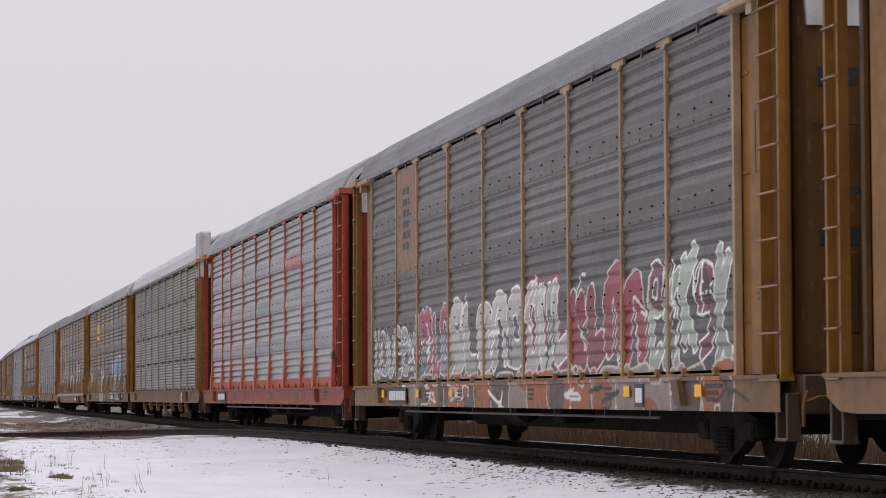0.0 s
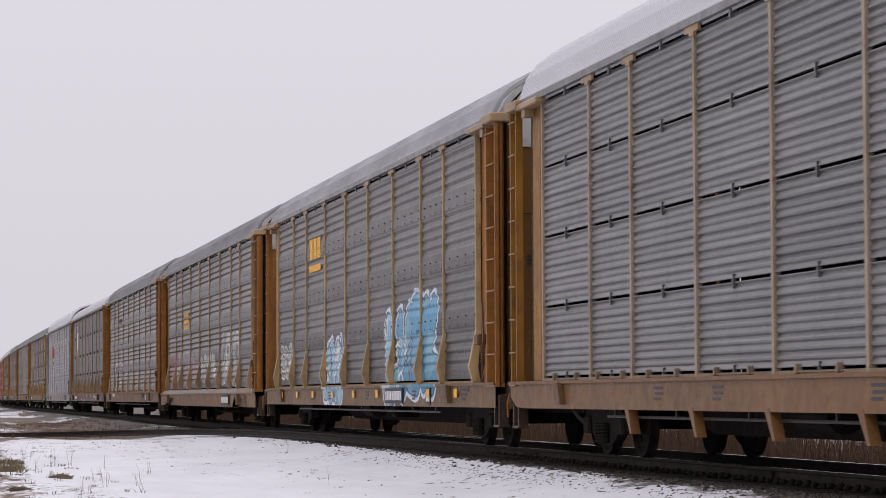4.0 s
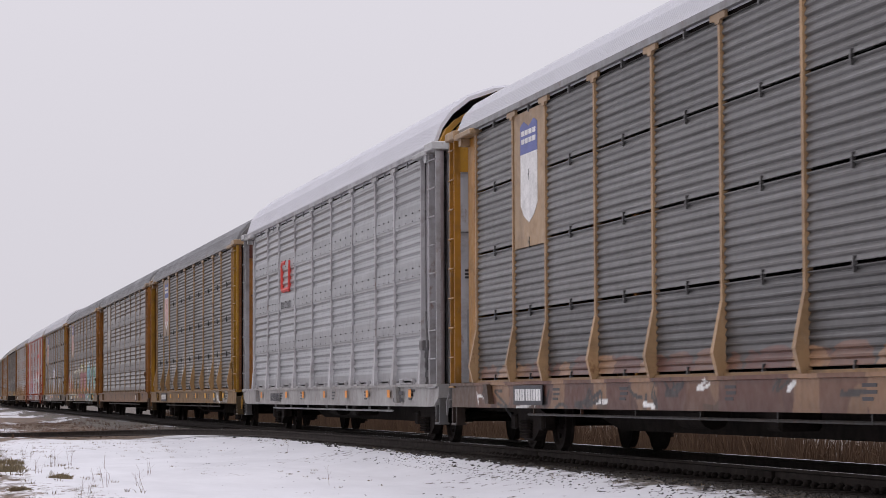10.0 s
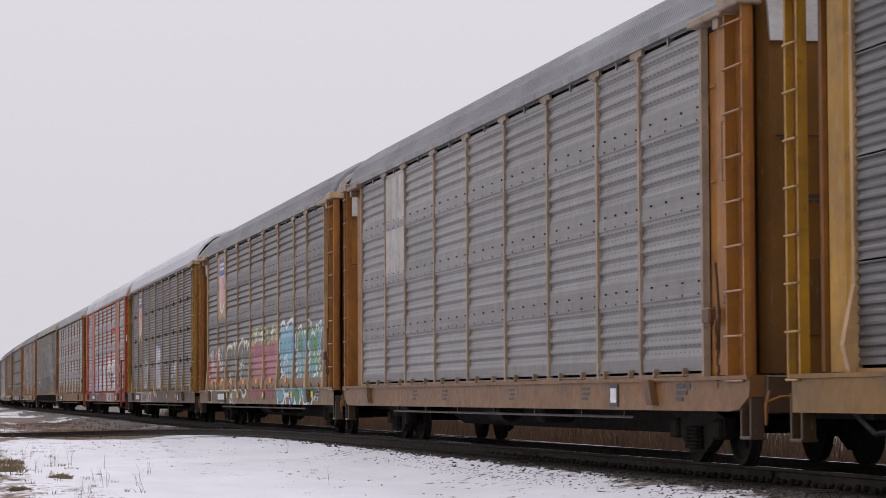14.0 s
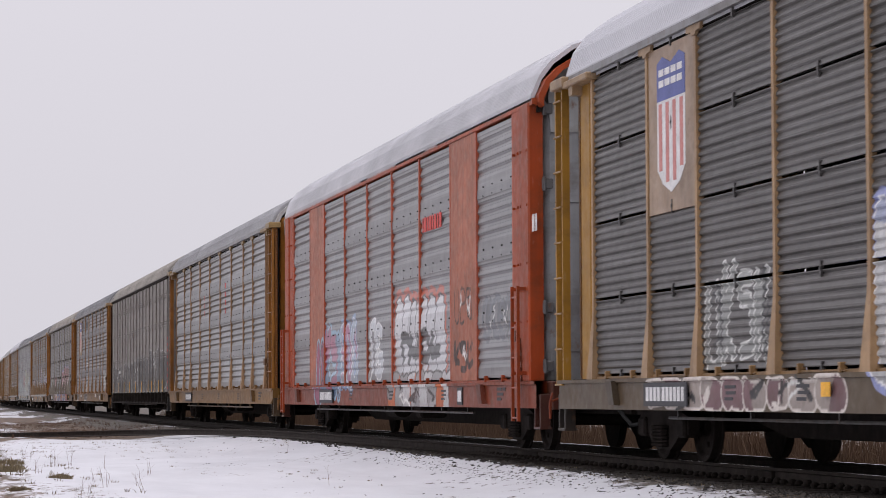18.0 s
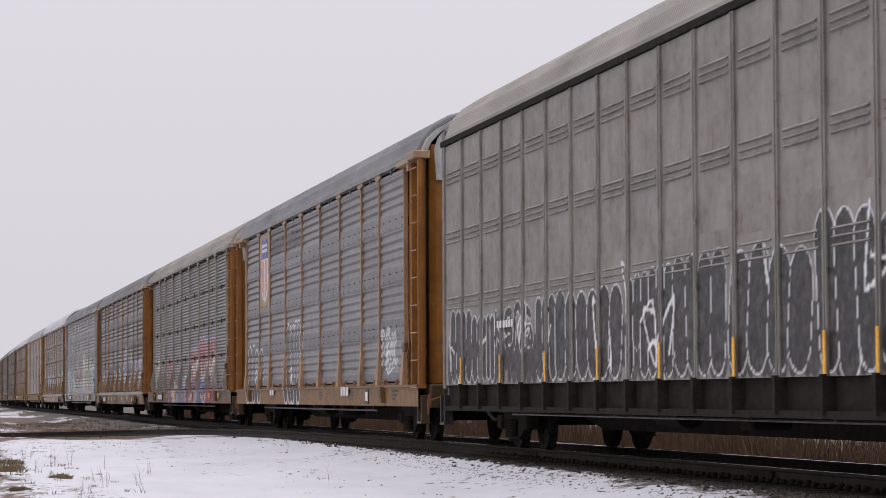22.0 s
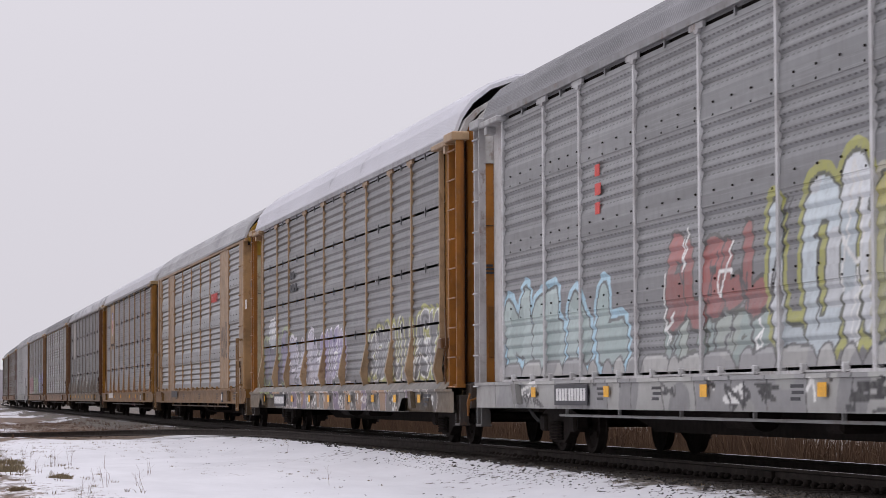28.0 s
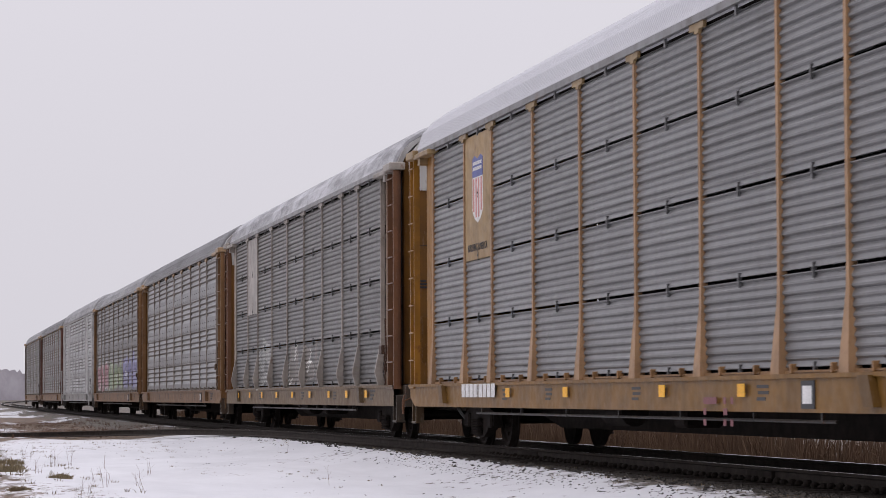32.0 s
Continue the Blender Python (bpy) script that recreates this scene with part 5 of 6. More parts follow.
                tags=[Tag(-8.0, -4.4, 0.75, 2.2, ["7a9ab8", "a05070", "5c86a8"], "3c2838", "8cb0c4", 4, 3, 0.5), Tag(-4.8, -2.8, 1.0, 2.3, ["98a8b4", "a8688c"], "d8d8dc", "6c8cb0", 3, 4, 0.4), Tag(-1.1, 0.3, 1.1, 2.2, ["c8ccd0"], "e0e0e0", "", 2, 5, 0.4), Tag(1.7, 6.4, 1.05, 2.7, ["dcdcde", "d2d2d4"], "131315", "b8481c", 3, 8, 0.95, 0.055, True, False), Tag(2.2, 6.0, 1.35, 2.0, ["18181a"], "", "", 4, 18, 0.35, 0.02, False, False), Tag(1.4, 7.0, 0.66, 1.0, ["c8c8c8", "d0682c", "9c9c9c"], "2a1c18", "", 7, 9, 0.9), Tag(7.3, 8.9, 1.2, 1.8, ["241a18"], "", "", 3, 10, 0.3), Tag(7.3, 8.8, 2.0, 2.6, ["2c1c18"], "", "", 3, 11, 0.16), Tag(9.5, 11.6, 1.7, 2.3, ["5a6068"], "3c4048", "", 5, 11, 0.25)]),
    13: base_car(label="yellow auto carrier with clean bright screens", zinc=(0.32, 0.325, 0.335), frame=(0.304, 0.167, 0.067), sill=(0.357, 0.196, 0.061), roof=MID_ROOF, cap=(0.38, 0.251, 0.106), flare="taper", end=YEL, door=YEL, number_at=-7.6, marks=[(-3.0, 3.8, [[0.2], [0.2], [0.2]], "p", 0.05, 0.24), (2.65, 3.95, [[0.24], [0.2], [0.24], [0.22]], "r", 0.05, 0.24)],
                tags=[Tag(1.6, 4.1, 1.6, 2.0, ["8a8c8c"], "6c6e70", "", 5, 3, 0.2)]),
    14: base_car(label="grey smooth-sided auto carrier with louvres and white outline graffiti", zinc=(0.30, 0.275, 0.252), low=(0.30, 0.275, 0.252), end=(0.16, 0.155, 0.15), roof=TAN_ROOF, sill=(0.08, 0.08, 0.08), smooth=True, marks=[(-9.0, 1.85, [[0.12, 0.12, 0.02, 0.12, 0.12, 0.12, 0.12]], "w", 0.06, 0.18)],
                tags=[Tag(-13.0, 12.9, 1.0, 1.85, ["1e1e20", "222224"], "", "", 38, 2, 1.0, 0.03, True, False), Tag(-12.8, -9.4, 1.05, 2.25, ["1c1c1e"], "d6d6d6", "", 4, 4, 0.75, 0.022, True), Tag(-9.4, -6.8, 1.5, 2.2, ["1e1e20"], "cccccc", "", 4, 6, 0.3, 0.02), Tag(-6.6, -1.8, 1.05, 2.4, ["1a1a1c"], "d8d8d8", "", 4, 7, 0.85, 0.024, True), Tag(-1.6, 2.6, 1.05, 2.55, ["1c1c1e"], "d6d6d6", "", 4, 9, 0.55, 0.022, True), Tag(2.8, 5.5, 1.05, 2.45, ["1a1a1c"], "d2d2d2", "", 2, 12, 0.85, 0.024, True), Tag(5.6, 10.7, 1.05, 2.75, ["19191b"], "dadada", "", 3, 15, 0.9, 0.026, True), Tag(10.9, 12.8, 1.1, 2.5, ["1a1a1c"], "d8d8d8", "", 1, 20, 0.9, 0.026)]),
    15: base_car(zinc=(0.20, 0.20, 0.206), words=[(-6.7, 4.42, "BUILDING", 0.52, D_GREY), (-3.9, 4.42, "AMERICA", 0.52, D_GREY)], label="yellow auto carrier with a blue shield badge and small graffiti", flare="taper", frame=(0.32, 0.176, 0.082), sill=(0.35, 0.193, 0.061), logo="shield", logo_color=(0.456, 0.319, 0.182), end=YEL, door=YEL, marks=[(5.0, 0.84, [[0.25, 0.25, 0.3]], "w", 0.08, 0.28), (-6.3, 0.86, [[0.3, 0.3]], "w", 0.1, 0.2)],
                tags=[Tag(-11.5, -8.4, 0.68, 2.2, ["2a2a2c"], "dededc", "", 2, 3, 0.45, 0.05, True, False), Tag(-11.2, -9.2, 1.1, 1.6, [], "", "", 5, 6, 0.3), Tag(-4.1, -1.3, 0.68, 2.62, ["2c2c2e"], "e0e0de", "", 2, 7, 0.35, 0.05, True, False), Tag(-3.9, -1.8, 1.1, 1.75, [], "", "", 4, 9, 0.3), Tag(-6.6, -4.6, 1.3, 1.85, ["7c4a4c"], "", "", 5, 12, 0.2, 0.02, False, False), Tag(9.2, 11.0, 1.3, 2.0, ["a4a6a6"], "d8dcdc", "", 3, 8, 0.2)]),
    16: base_car(slots=(3.32,), label="tan auto carrier with gapped dark screens and red graffiti", style="gap", zinc=(0.20, 0.188, 0.18), frame=(0.309, 0.273, 0.224), roof=TAN_ROOF, snow=0.25, flare="kink", sill=(0.228, 0.152, 0.091), cap=(0.342, 0.304, 0.251), end=YEL, corner=(0.36, 0.19, 0.05), door=OCHRE, tape=EVEN, number_at=-9.0, marks=[],
                tags=[Tag(-11.4, -9.0, 1.1, 2.2, ["8a8a80", "aaa48c"], "d6d6d0", "", 3, 3, 0.4), Tag(-6.8, -4.4, 1.2, 2.1, ["8a3c3c"], "9a5c58", "", 4, 4, 0.5), Tag(1.5, 4.1, 1.05, 2.45, ["8a2a34", "922e38"], "d0ccc8", "5a5a8c", 2, 6, 0.9, 0.04, True, False), Tag(4.3, 9.0, 1.05, 2.75, ["8f2a35", "86262f"], "d4d0cc", "4c5490", 3, 8, 0.9, 0.04, True, False), Tag(1.8, 8.8, 1.1, 1.9, ["d6d2ce"], "", "", 9, 4, 0.28, 0.02, False, False), Tag(-5, 9, 0.66, 1.0, ["983040", "5a68a0", "b4b0b0"], "d0ccc8", "", 10, 12, 0.7)]),
    17: base_car(skirt=True, grime=(0.66, 0.9), label="yellow-brown auto carrier with dark and blue graffiti", zinc=(0.18, 0.168, 0.16), frame=(0.33, 0.2, 0.10), flare="kink", sill=(0.30, 0.18, 0.08), tape=(-4.8, -1.0, 3.0, 6.0, 9.0), end=YEL, door=OCHRE, number_at=-8.3, marks=[],
                tags=[Tag(-11.4, -9.3, 1.2, 2.0, ["8e8a84"], "c4c0ba", "", 3, 3, 0.3), Tag(-9.0, -7.2, 1.2, 2.1, ["a07a88"], "c0b0b4", "", 3, 4, 0.3), Tag(-4.1, 1.35, 1.05, 2.85, ["232326", "2a2a2d"], "b4b0a0", "", 3, 5, 0.9, 0.045, True, False), Tag(-3.8, 1.2, 1.1, 2.0, ["b49a68", "c8c4bc"], "", "", 5, 15, 0.25), Tag(1.3, 4.2, 1.1, 2.9, ["8c8e9c", "6c70a0"], "d0d0d4", "4a4a80", 4, 9, 0.45), Tag(4.4, 8.0, 1.1, 2.6, ["9a9aa4", "4c4c58"], "c8c8cc", "", 4, 10, 0.5), Tag(8, 11.6, 1.1, 2.3, ["8a70a0", "a8a8b0"], "d4d4d8", "", 4, 13, 0.5), Tag(-5, 12, 0.66, 1.0, ["5a3a2a", "8a6a44", "3c3c44"], "c8c4bc", "", 12, 14, 0.6)]),
    18: base_car(label="pale grey auto carrier with multicoloured graffiti", frame=(0.72, 0.72, 0.72), cap=WHITE, sill=(0.60, 0.60, 0.59), zinc=(0.285, 0.29, 0.295), end=(0.6, 0.58, 0.57), door=(0.44, 0.43, 0.43), tape=(-9.4, -5.3, -1.0, 3.0, 6.6, 9.0, 11.5), number_at=-8.0, marks=[(-6.2, 3.7, [[0.25], [0.3], [0.25]], "r", 0.1, 0.25)],
                tags=[Tag(-11.7, -4.5, 1.08, 2.4, ["9db2ae", "a9bcb8"], "26302c", "9cc4d4", 4, 3, 0.42, 0.05, False, False, "MEAL"), Tag(-3.0, 1.2, 1.05, 1.75, ["8fa09a", "a4aea4"], "3a4030", "", 6, 25, 0.5, 0.045), Tag(-2.8, 0.9, 1.6, 2.65, ["a04a42", "94443c"], "2c2c22", "", 5, 5, 0.6, 0.05), Tag(1.1, 4.3, 1.05, 3.0, ["d2d6d8", "c4d0d4"], "33381c", "98983c", 3, 6, 0.55, 0.05), Tag(4.2, 9.2, 1.1, 2.7, ["bdb45c", "a9a878", "b4ac60"], "3c4030", "a8a490", 6, 9, 0.5), Tag(9.1, 11.7, 1.0, 2.5, ["9ccce0", "84b8d4"], "2c4c70", "c8e4f0", 4, 10, 0.5), Tag(-12, 11.8, 0.66, 1.0, ["909090", "a8a8a4"], "3c3c3c", "", 18, 12, 0.6)]),
    19: base_car(rise=1.24, skirt=True, label="tan-yellow auto carrier with gapped screens and yellow-outlined graffiti", style="rib", zinc=(0.235, 0.235, 0.242), frame=(0.33, 0.215, 0.11), snow=0.8, roof=LILAC_ROOF, flare="kink", sill=(0.22, 0.18, 0.15), end=YEL, door=YEL, corner=(0.319, 0.147, 0.03), tape=EVEN, number_at=-8.4, marks=[(-6.8, 3.6, [[0.3, 0.3], [0.2, 0.4, 0.3]], "k", 0.12, 0.3)],
                tags=[Tag(-11.6, -6.2, 1.05, 2.35, ["4a4458", "665c80", "3c4438", "56506a"], "17171a", "7c8a50", 5, 3, 0.75, 0.04), Tag(-10.6, -9.6, 1.9, 2.75, ["b4b8bc"], "e0e0e0", "", 1, 6, 0.5), Tag(-6.9, -2.0, 1.05, 2.2, ["a8a4b4", "b8b4c0"], "4a4654", "d4d0d8", 5, 4, 0.5), Tag(-2.0, 1.6, 1.05, 2.3, ["b4acc0", "8c80a8"], "e0dce4", "", 4, 5, 0.5), Tag(4.3, 8.0, 1.05, 2.2, ["77777a", "848486"], "dededa", "9c9c3c", 4, 7, 0.42), Tag(8.0, 11.7, 1.05, 2.3, ["77777a", "6c6c70", "8a5050"], "dededa", "a0a03c", 4, 9, 0.42), Tag(4.4, 11.6, 1.1, 2.2, ["222224", "1c1c20"], "", "", 9, 31, 0.12), Tag(-9, 12, 0.66, 1.0, ["86788c", "a08064", "80807c", "5c5a58", "74706c"], "c0b8b4", "", 30, 12, 0.7)]),
    20: base_car(head=(0.40, 0.25, 0.02), head_label="golden yellow upper end panel", label="weathered tan plate-sided auto carrier with red lettering", plates=True, frame=(0.37, 0.22, 0.10), plate_color=(0.44, 0.28, 0.15), sill=(0.342, 0.188, 0.061), zinc=ZINC_B, roof=(0.36, 0.36, 0.37), snow=0.0, end=OCHRE, door=(0.50, 0.45, 0.30), hood=(0.342, 0.19, 0.015), marks=[(4.5, 3.65, [[0.09, 0.2, 0.12, 0.2, 0.1, 0.2, 0.12, 0.2]], "r", 0.07, 0.42), (12.75, 3.2, [[0.18, 0.18, 0.1]], "w", 0.06, 0.4), (-7.0, 0.82, [[0.9, 1.0]], "k", 0.1, 0.35)],
                tags=[Tag(7.3, 8.8, 1.9, 2.9, ["6c5038"], "3c3028", "", 3, 3, 0.2)]),
    21: base_car(rise=1.08, words=[(-8.85, 3.14, "BUILDING AMERICA", 0.165, D_DARK)], label="bright yellow auto carrier with clean gapped screens and shield badge", style="gap", zinc=(0.245, 0.245, 0.25), frame=(0.326, 0.179, 0.077), sill=(0.35, 0.193, 0.046), snow=0.97, flare="taper", logo="small", logo_color=(0.441, 0.289, 0.129), cap=(0.395, 0.274, 0.137), end=(0.365, 0.168, 0.023), door=(0.365, 0.168, 0.023), tape=(-5.5, -1.9, 2.9, 6.0), marks=[(-8.9, 0.80, [[0.25, 0.25, 0.25, 0.25, 0.02, 0.25, 0.25, 0.25, 0.25]], "w", 0.06, 0.34), (4.6, 0.72, [[0.5], [0.10], [0.10]], "m", 0.1, 0.12), (5.35, 0.72, [[0.10, 0.10], [0.14], [0.10, 0.10]], "m", 0.16, 0.12)]),
    22: base_car(grime=(0.6, 0.85), label="grey-brown auto carrier with dark gapped screens and pale corner plates", style="gap", zinc=(0.175, 0.167, 0.16), frame=(0.251, 0.22, 0.19), cap=(0.4, 0.36, 0.32), roof=MID_ROOF, snow=0.6, flare="kink", logo="none", logo_color=(0.5, 0.46, 0.43), end=(0.198, 0.091, 0.046), corner=(0.426, 0.319, 0.243), door=OCHRE, sill=(0.228, 0.16, 0.106), tape=EVEN,
                tags=[Tag(-6.8, -4.3, 1.1, 2.2, ["8c8c88"], "b4b4b0", "", 4, 3, 0.4), Tag(-1, 4, 1.1, 2.0, ["6c645c"], "8c847c", "", 5, 5, 0.4)]),
    # last cars: frame and end paint greyed, distance haze put into their colour
    23: base_car(label="tan auto carrier with grey screens and brown foot", zinc=ZINC, frame=(0.24, 0.21, 0.18), end=(0.26, 0.14, 0.06), roof=DARK_ROOF),
    24: base_car(label="tan auto carrier with coloured graffiti along its foot", zinc=ZINC_D, roof=MID_ROOF, end=(0.26, 0.14, 0.06), frame=(0.22, 0.185, 0.155), tags=[Tag(-11.6, -4, 1.1, 2.4, ["8c4050", "a05060"], "c8b8b8", "", 5, 3, 0.7), Tag(-4, 4, 1.1, 2.4, ["5c7a48", "7a8c50"], "3c3c30", "", 5, 5, 0.7), Tag(4, 11.6, 1.1, 2.6, ["5c5c9c", "7878b0"], "30304c", "", 5, 8, 0.7)]),
    25: base_car(head_label="white upper end panel", label="white plate-sided auto carrier", plates=True, frame=(0.58, 0.58, 0.58), sill=WHITE, zinc=ZINC_W, roof=MID_ROOF, snow=0.4, end=WHITE, door=WHITE),
    26: base_car(label="brown auto carrier with dark grey screens", zinc=ZINC_D, frame=(0.215, 0.154, 0.117), end=(0.167, 0.077, 0.061)),
    27: base_car(label="grey auto carrier, the last of the train", zinc=ZINC_D, frame=(0.228, 0.198, 0.167), end=(0.152, 0.129, 0.114), roof=MID_ROOF),
}
for number_, spec in CARS.items():
    (make_smooth_car if spec.get("smooth") else make_car)(number_, spec)

# ---------------------------------------------------------------- ground
def rise(x, y):
    """Height of the ground, rail heads at 0."""
    c, _, _ = track_at(y)
    q = x - c
    n = noise.noise((x * 0.35, y * 0.12, 0.3)) * 0.07 + noise.noise((x * 1.3, y * 0.5, 7.1)) * 0.03
    if q < 0:
        a = -q
        if a < 1.75:
            z = -0.20
        elif a < 3.2:
            z = -0.20 - (a - 1.75) * 0.15
        else:
            z = -0.4175 - min(a - 3.2, 8) * 0.008
            n += noise.noise((x * 0.2, y * 0.06, 3.3)) * 0.05
    else:
        z = -0.20 if q < 1.75 else -0.20 - min((q - 1.75) * 0.3, 0.3)
    return z + (n if abs(q) > 1.75 else n * 0.15)


def axis(spans):
    out = []
    for a, b, step in spans:
        k = max(1, round((b - a) / step))
        out += [a + (b - a) * i / k for i in range(k)]
    return out + [spans[-1][1]]


def make_ground():
    xs = axis([(-900, -60, 120), (-60, -8, 6), (-8, 0, 0.8), (0, 14, 0.16), (14, 26, 0.8), (26, 80, 6), (80, 900, 100)])
    ys = axis([(-120, 20, 10), (20, 100, 0.5), (100, 240, 2.5), (240, 900, 20), (900, 3600, 300)])
    verts = [(x, y, rise(x, y)) for y in ys for x in xs]
    n = len(xs)
    faces = [(j * n + i, j * n + i + 1, (j + 1) * n + i + 1, (j + 1) * n + i) for j in range(len(ys) - 1) for i in range(n - 1)]
    me = bpy.data.meshes.new("ground")
    me.from_pydata(verts, [], faces)
    me.polygons.foreach_set("use_smooth", [True] * len(faces))
    m, nt, b = shader("snowy_rough_ground", 0.75)
    tc = node(nt, "TexCoord")
    sp = node(nt, "SeparateXYZ")
    nt.links.new(tc.outputs["Object"], sp.inputs[0])
    X, Y = sp.outputs[0], sp.outputs[1]
    n1 = grain(nt, 0.75, (1.0, 0.30, 1), 9.0, 0.68)
    n2 = grain(nt, 3.4, (1.0, 0.45, 1), 5.0, 0.6)
    earth = mixed(nt, ramp(nt, n2, 0.35, 0.65), (0.045, 0.032, 0.026), (0.13, 0.08, 0.05))
    earth = mixed(nt, ramp(nt, X, 6.8, 7.6), earth, mixed(nt, ramp(nt, n2, 0.35, 0.65), (0.032, 0.029, 0.027), (0.08, 0.072, 0.067)))
    earth = mixed(nt, ramp(nt, grain(nt, 22.0), 0.45, 0.7, 0, 0.6), earth, (0.23, 0.17, 0.11))
    snow = mixed(nt, ramp(nt, n1, 0.3, 0.7), (0.47, 0.47, 0.495), (0.58, 0.58, 0.605))
    # bare strip beside the track, patchy verge, bare earth further out and beyond the track
    by_track = calc(nt, "ADD", ramp(nt, X, 8.85, 9.3, 0.0, 0.45), calc(nt, "MULTIPLY", ramp(nt, X, 7.0, 8.6, 0.0, 0.38), ramp(nt, Y, 54.0, 32.0, 0.15, 1.0)))
    beyond = ramp(nt, X, 11.5, 13.0, 0.0, 0.55)
    broad = ramp(nt, grain(nt, 0.22, (1.0, 0.16, 1), 3.0, 0.6), 0.38, 0.52, 0.24, 0.60)
    out = calc(nt, "MULTIPLY", calc(nt, "MULTIPLY", ramp(nt, Y, 76.0, 84.0), broad), ramp(nt, X, 9.5, 8.5, 0.0, 1.0))
    left = calc(nt, "MULTIPLY", ramp(nt, X, 2.9, 1.4, 0.0, 0.40), ramp(nt, Y, 28.0, 34.0, 0.0, 1.0))
    bare = calc(nt, "ADD", calc(nt, "ADD", by_track, beyond), calc(nt, "ADD", out, left))
    v = calc(nt, "ADD", calc(nt, "MULTIPLY", n1, 0.68), calc(nt, "MULTIPLY", n2, 0.32))
    speck = calc(nt, "MULTIPLY", ramp(nt, grain(nt, 5.5, (1.0, 0.4, 1), 6.0, 0.7), 0.55, 0.62, 0.0, 0.45), ramp(nt, grain(nt, 0.5, (1, 0.3, 1), 3.0), 0.42, 0.62))
    cover = ramp(nt, calc(nt, "SUBTRACT", calc(nt, "SUBTRACT", v, bare), speck), 0.11, 0.17)
    cover = calc(nt, "MULTIPLY", cover, calc(nt, "LESS_THAN", X, 400.0))
    nt.links.new(mixed(nt, cover, earth, snow), b.inputs["Base Color"])
    bump(nt, b, calc(nt, "ADD", n2, calc(nt, "MULTIPLY", grain(nt, 18.0), 0.5)), 0.35, 0.05)
    me.materials.append(m)
    ob = new("ground", me)
    tagged(ob, "snow-covered rough ground with bare brown earth showing", "ground", "", "structure")


make_ground()


def rail_profile():
    return [(-0.07, -0.17), (0.07, -0.17), (0.07, -0.155), (0.012, -0.13), (0.010, -0.045), (0.036, -0.035), (0.036, -0.004), (0.028, 0.0), (-0.028, 0.0), (-0.036, -0.004), (-0.036, -0.035), (-0.010, -0.045), (-0.012, -0.13), (-0.07, -0.155)]


def rail_along(points, name, parent):
    """A rail swept along plan points (x, y, z)."""
    prof = rail_profile()
    verts, faces, k = [], [], len(prof)
    for i, p in enumerate(points):
        a, b = points[max(0, i - 1)], points[min(len(points) - 1, i + 1)]
        t = Vector((b[0] - a[0], b[1] - a[1], 0)).normalized()
        side = Vector((t.y, -t.x, 0))
        for u, w in prof:
            verts.append(Vector(p) + side * u + Vector((0, 0, w)))
    mats = []
    for i in range(len(points) - 1):
        for j in range(k):
            faces.append((i * k + j, i * k + (j + 1) % k, (i + 1) * k + (j + 1) % k, (i + 1) * k + j))
            mats.append(1 if j == 7 else 0)
    me = bpy.data.meshes.new(name)
    me.from_pydata([tuple(v) for v in verts], [], faces)
    me.materials.append(RAILWEB)
    me.materials.append(RAILTOP)
    me.polygons.foreach_set("material_index", mats)
    return part(name, me, None, parent)


track = new("railway_track", None)
tagged(track, "main railway track with dark ties in snowy ballast", "track", "", "structure")
SS = [-110 + 10 * i for i in range(27)] + [160 + 20 * i for i in range(50)]
for side_ in (-0.753, 0.753):
    rail_along([(track_at(s)[0] + side_, s, 0.0) for s in SS], "rail", track)

# the spur that leaves the main track on the near side
SPUR = [(9.547, 36.0, 0), (9.50, 42.0, 0), (9.36, 48.0, 0), (9.15, 55.0, 0), (8.90, 62.0, 0), (8.55, 68.0, -0.02), (7.9, 74.0, -0.06), (7.0, 79.0, -0.12), (5.8, 83.5, -0.2), (4.2, 87.0, -0.28), (2.4, 89.5, -0.33), (0.0, 92.0, -0.36), (-6.0, 97.0, -0.4), (-16, 104, -0.4)]


def smooth_line(pts, n=6):
    out = []
    for i in range(len(pts) - 1):
        p0, p1, p2, p3 = (Vector(pts[max(0, min(len(pts) - 1, j))]) for j in (i - 1, i, i + 1, i + 2))
        for q in range(n):
            t = q / n
            out.append(0.5 * (2 * p1 + (p2 - p0) * t + (2 * p0 - 5 * p1 + 4 * p2 - p3) * t * t + (3 * p1 - p0 - 3 * p2 + p3) * t ** 3))
    return [tuple(v) for v in out] + [pts[-1]]


spur = new("spur_track", None)
tagged(spur, "rusty spur track that curves away from the main track", "track", "", "structure")
LINE = smooth_line(SPUR)
rail_along(LINE, "rail", spur)


def set_off(pts, d):
    out = []
    for i, p in enumerate(pts):
        a, b = pts[max(0, i - 1)], pts[min(len(pts) - 1, i + 1)]
        t = Vector((b[0] - a[0], b[1] - a[1], 0)).normalized()
        out.append((p[0] + t.y * d, p[1] - t.x * d, p[2]))
    return out


rail_along(set_off(LINE, 1.506), "rail", spur)

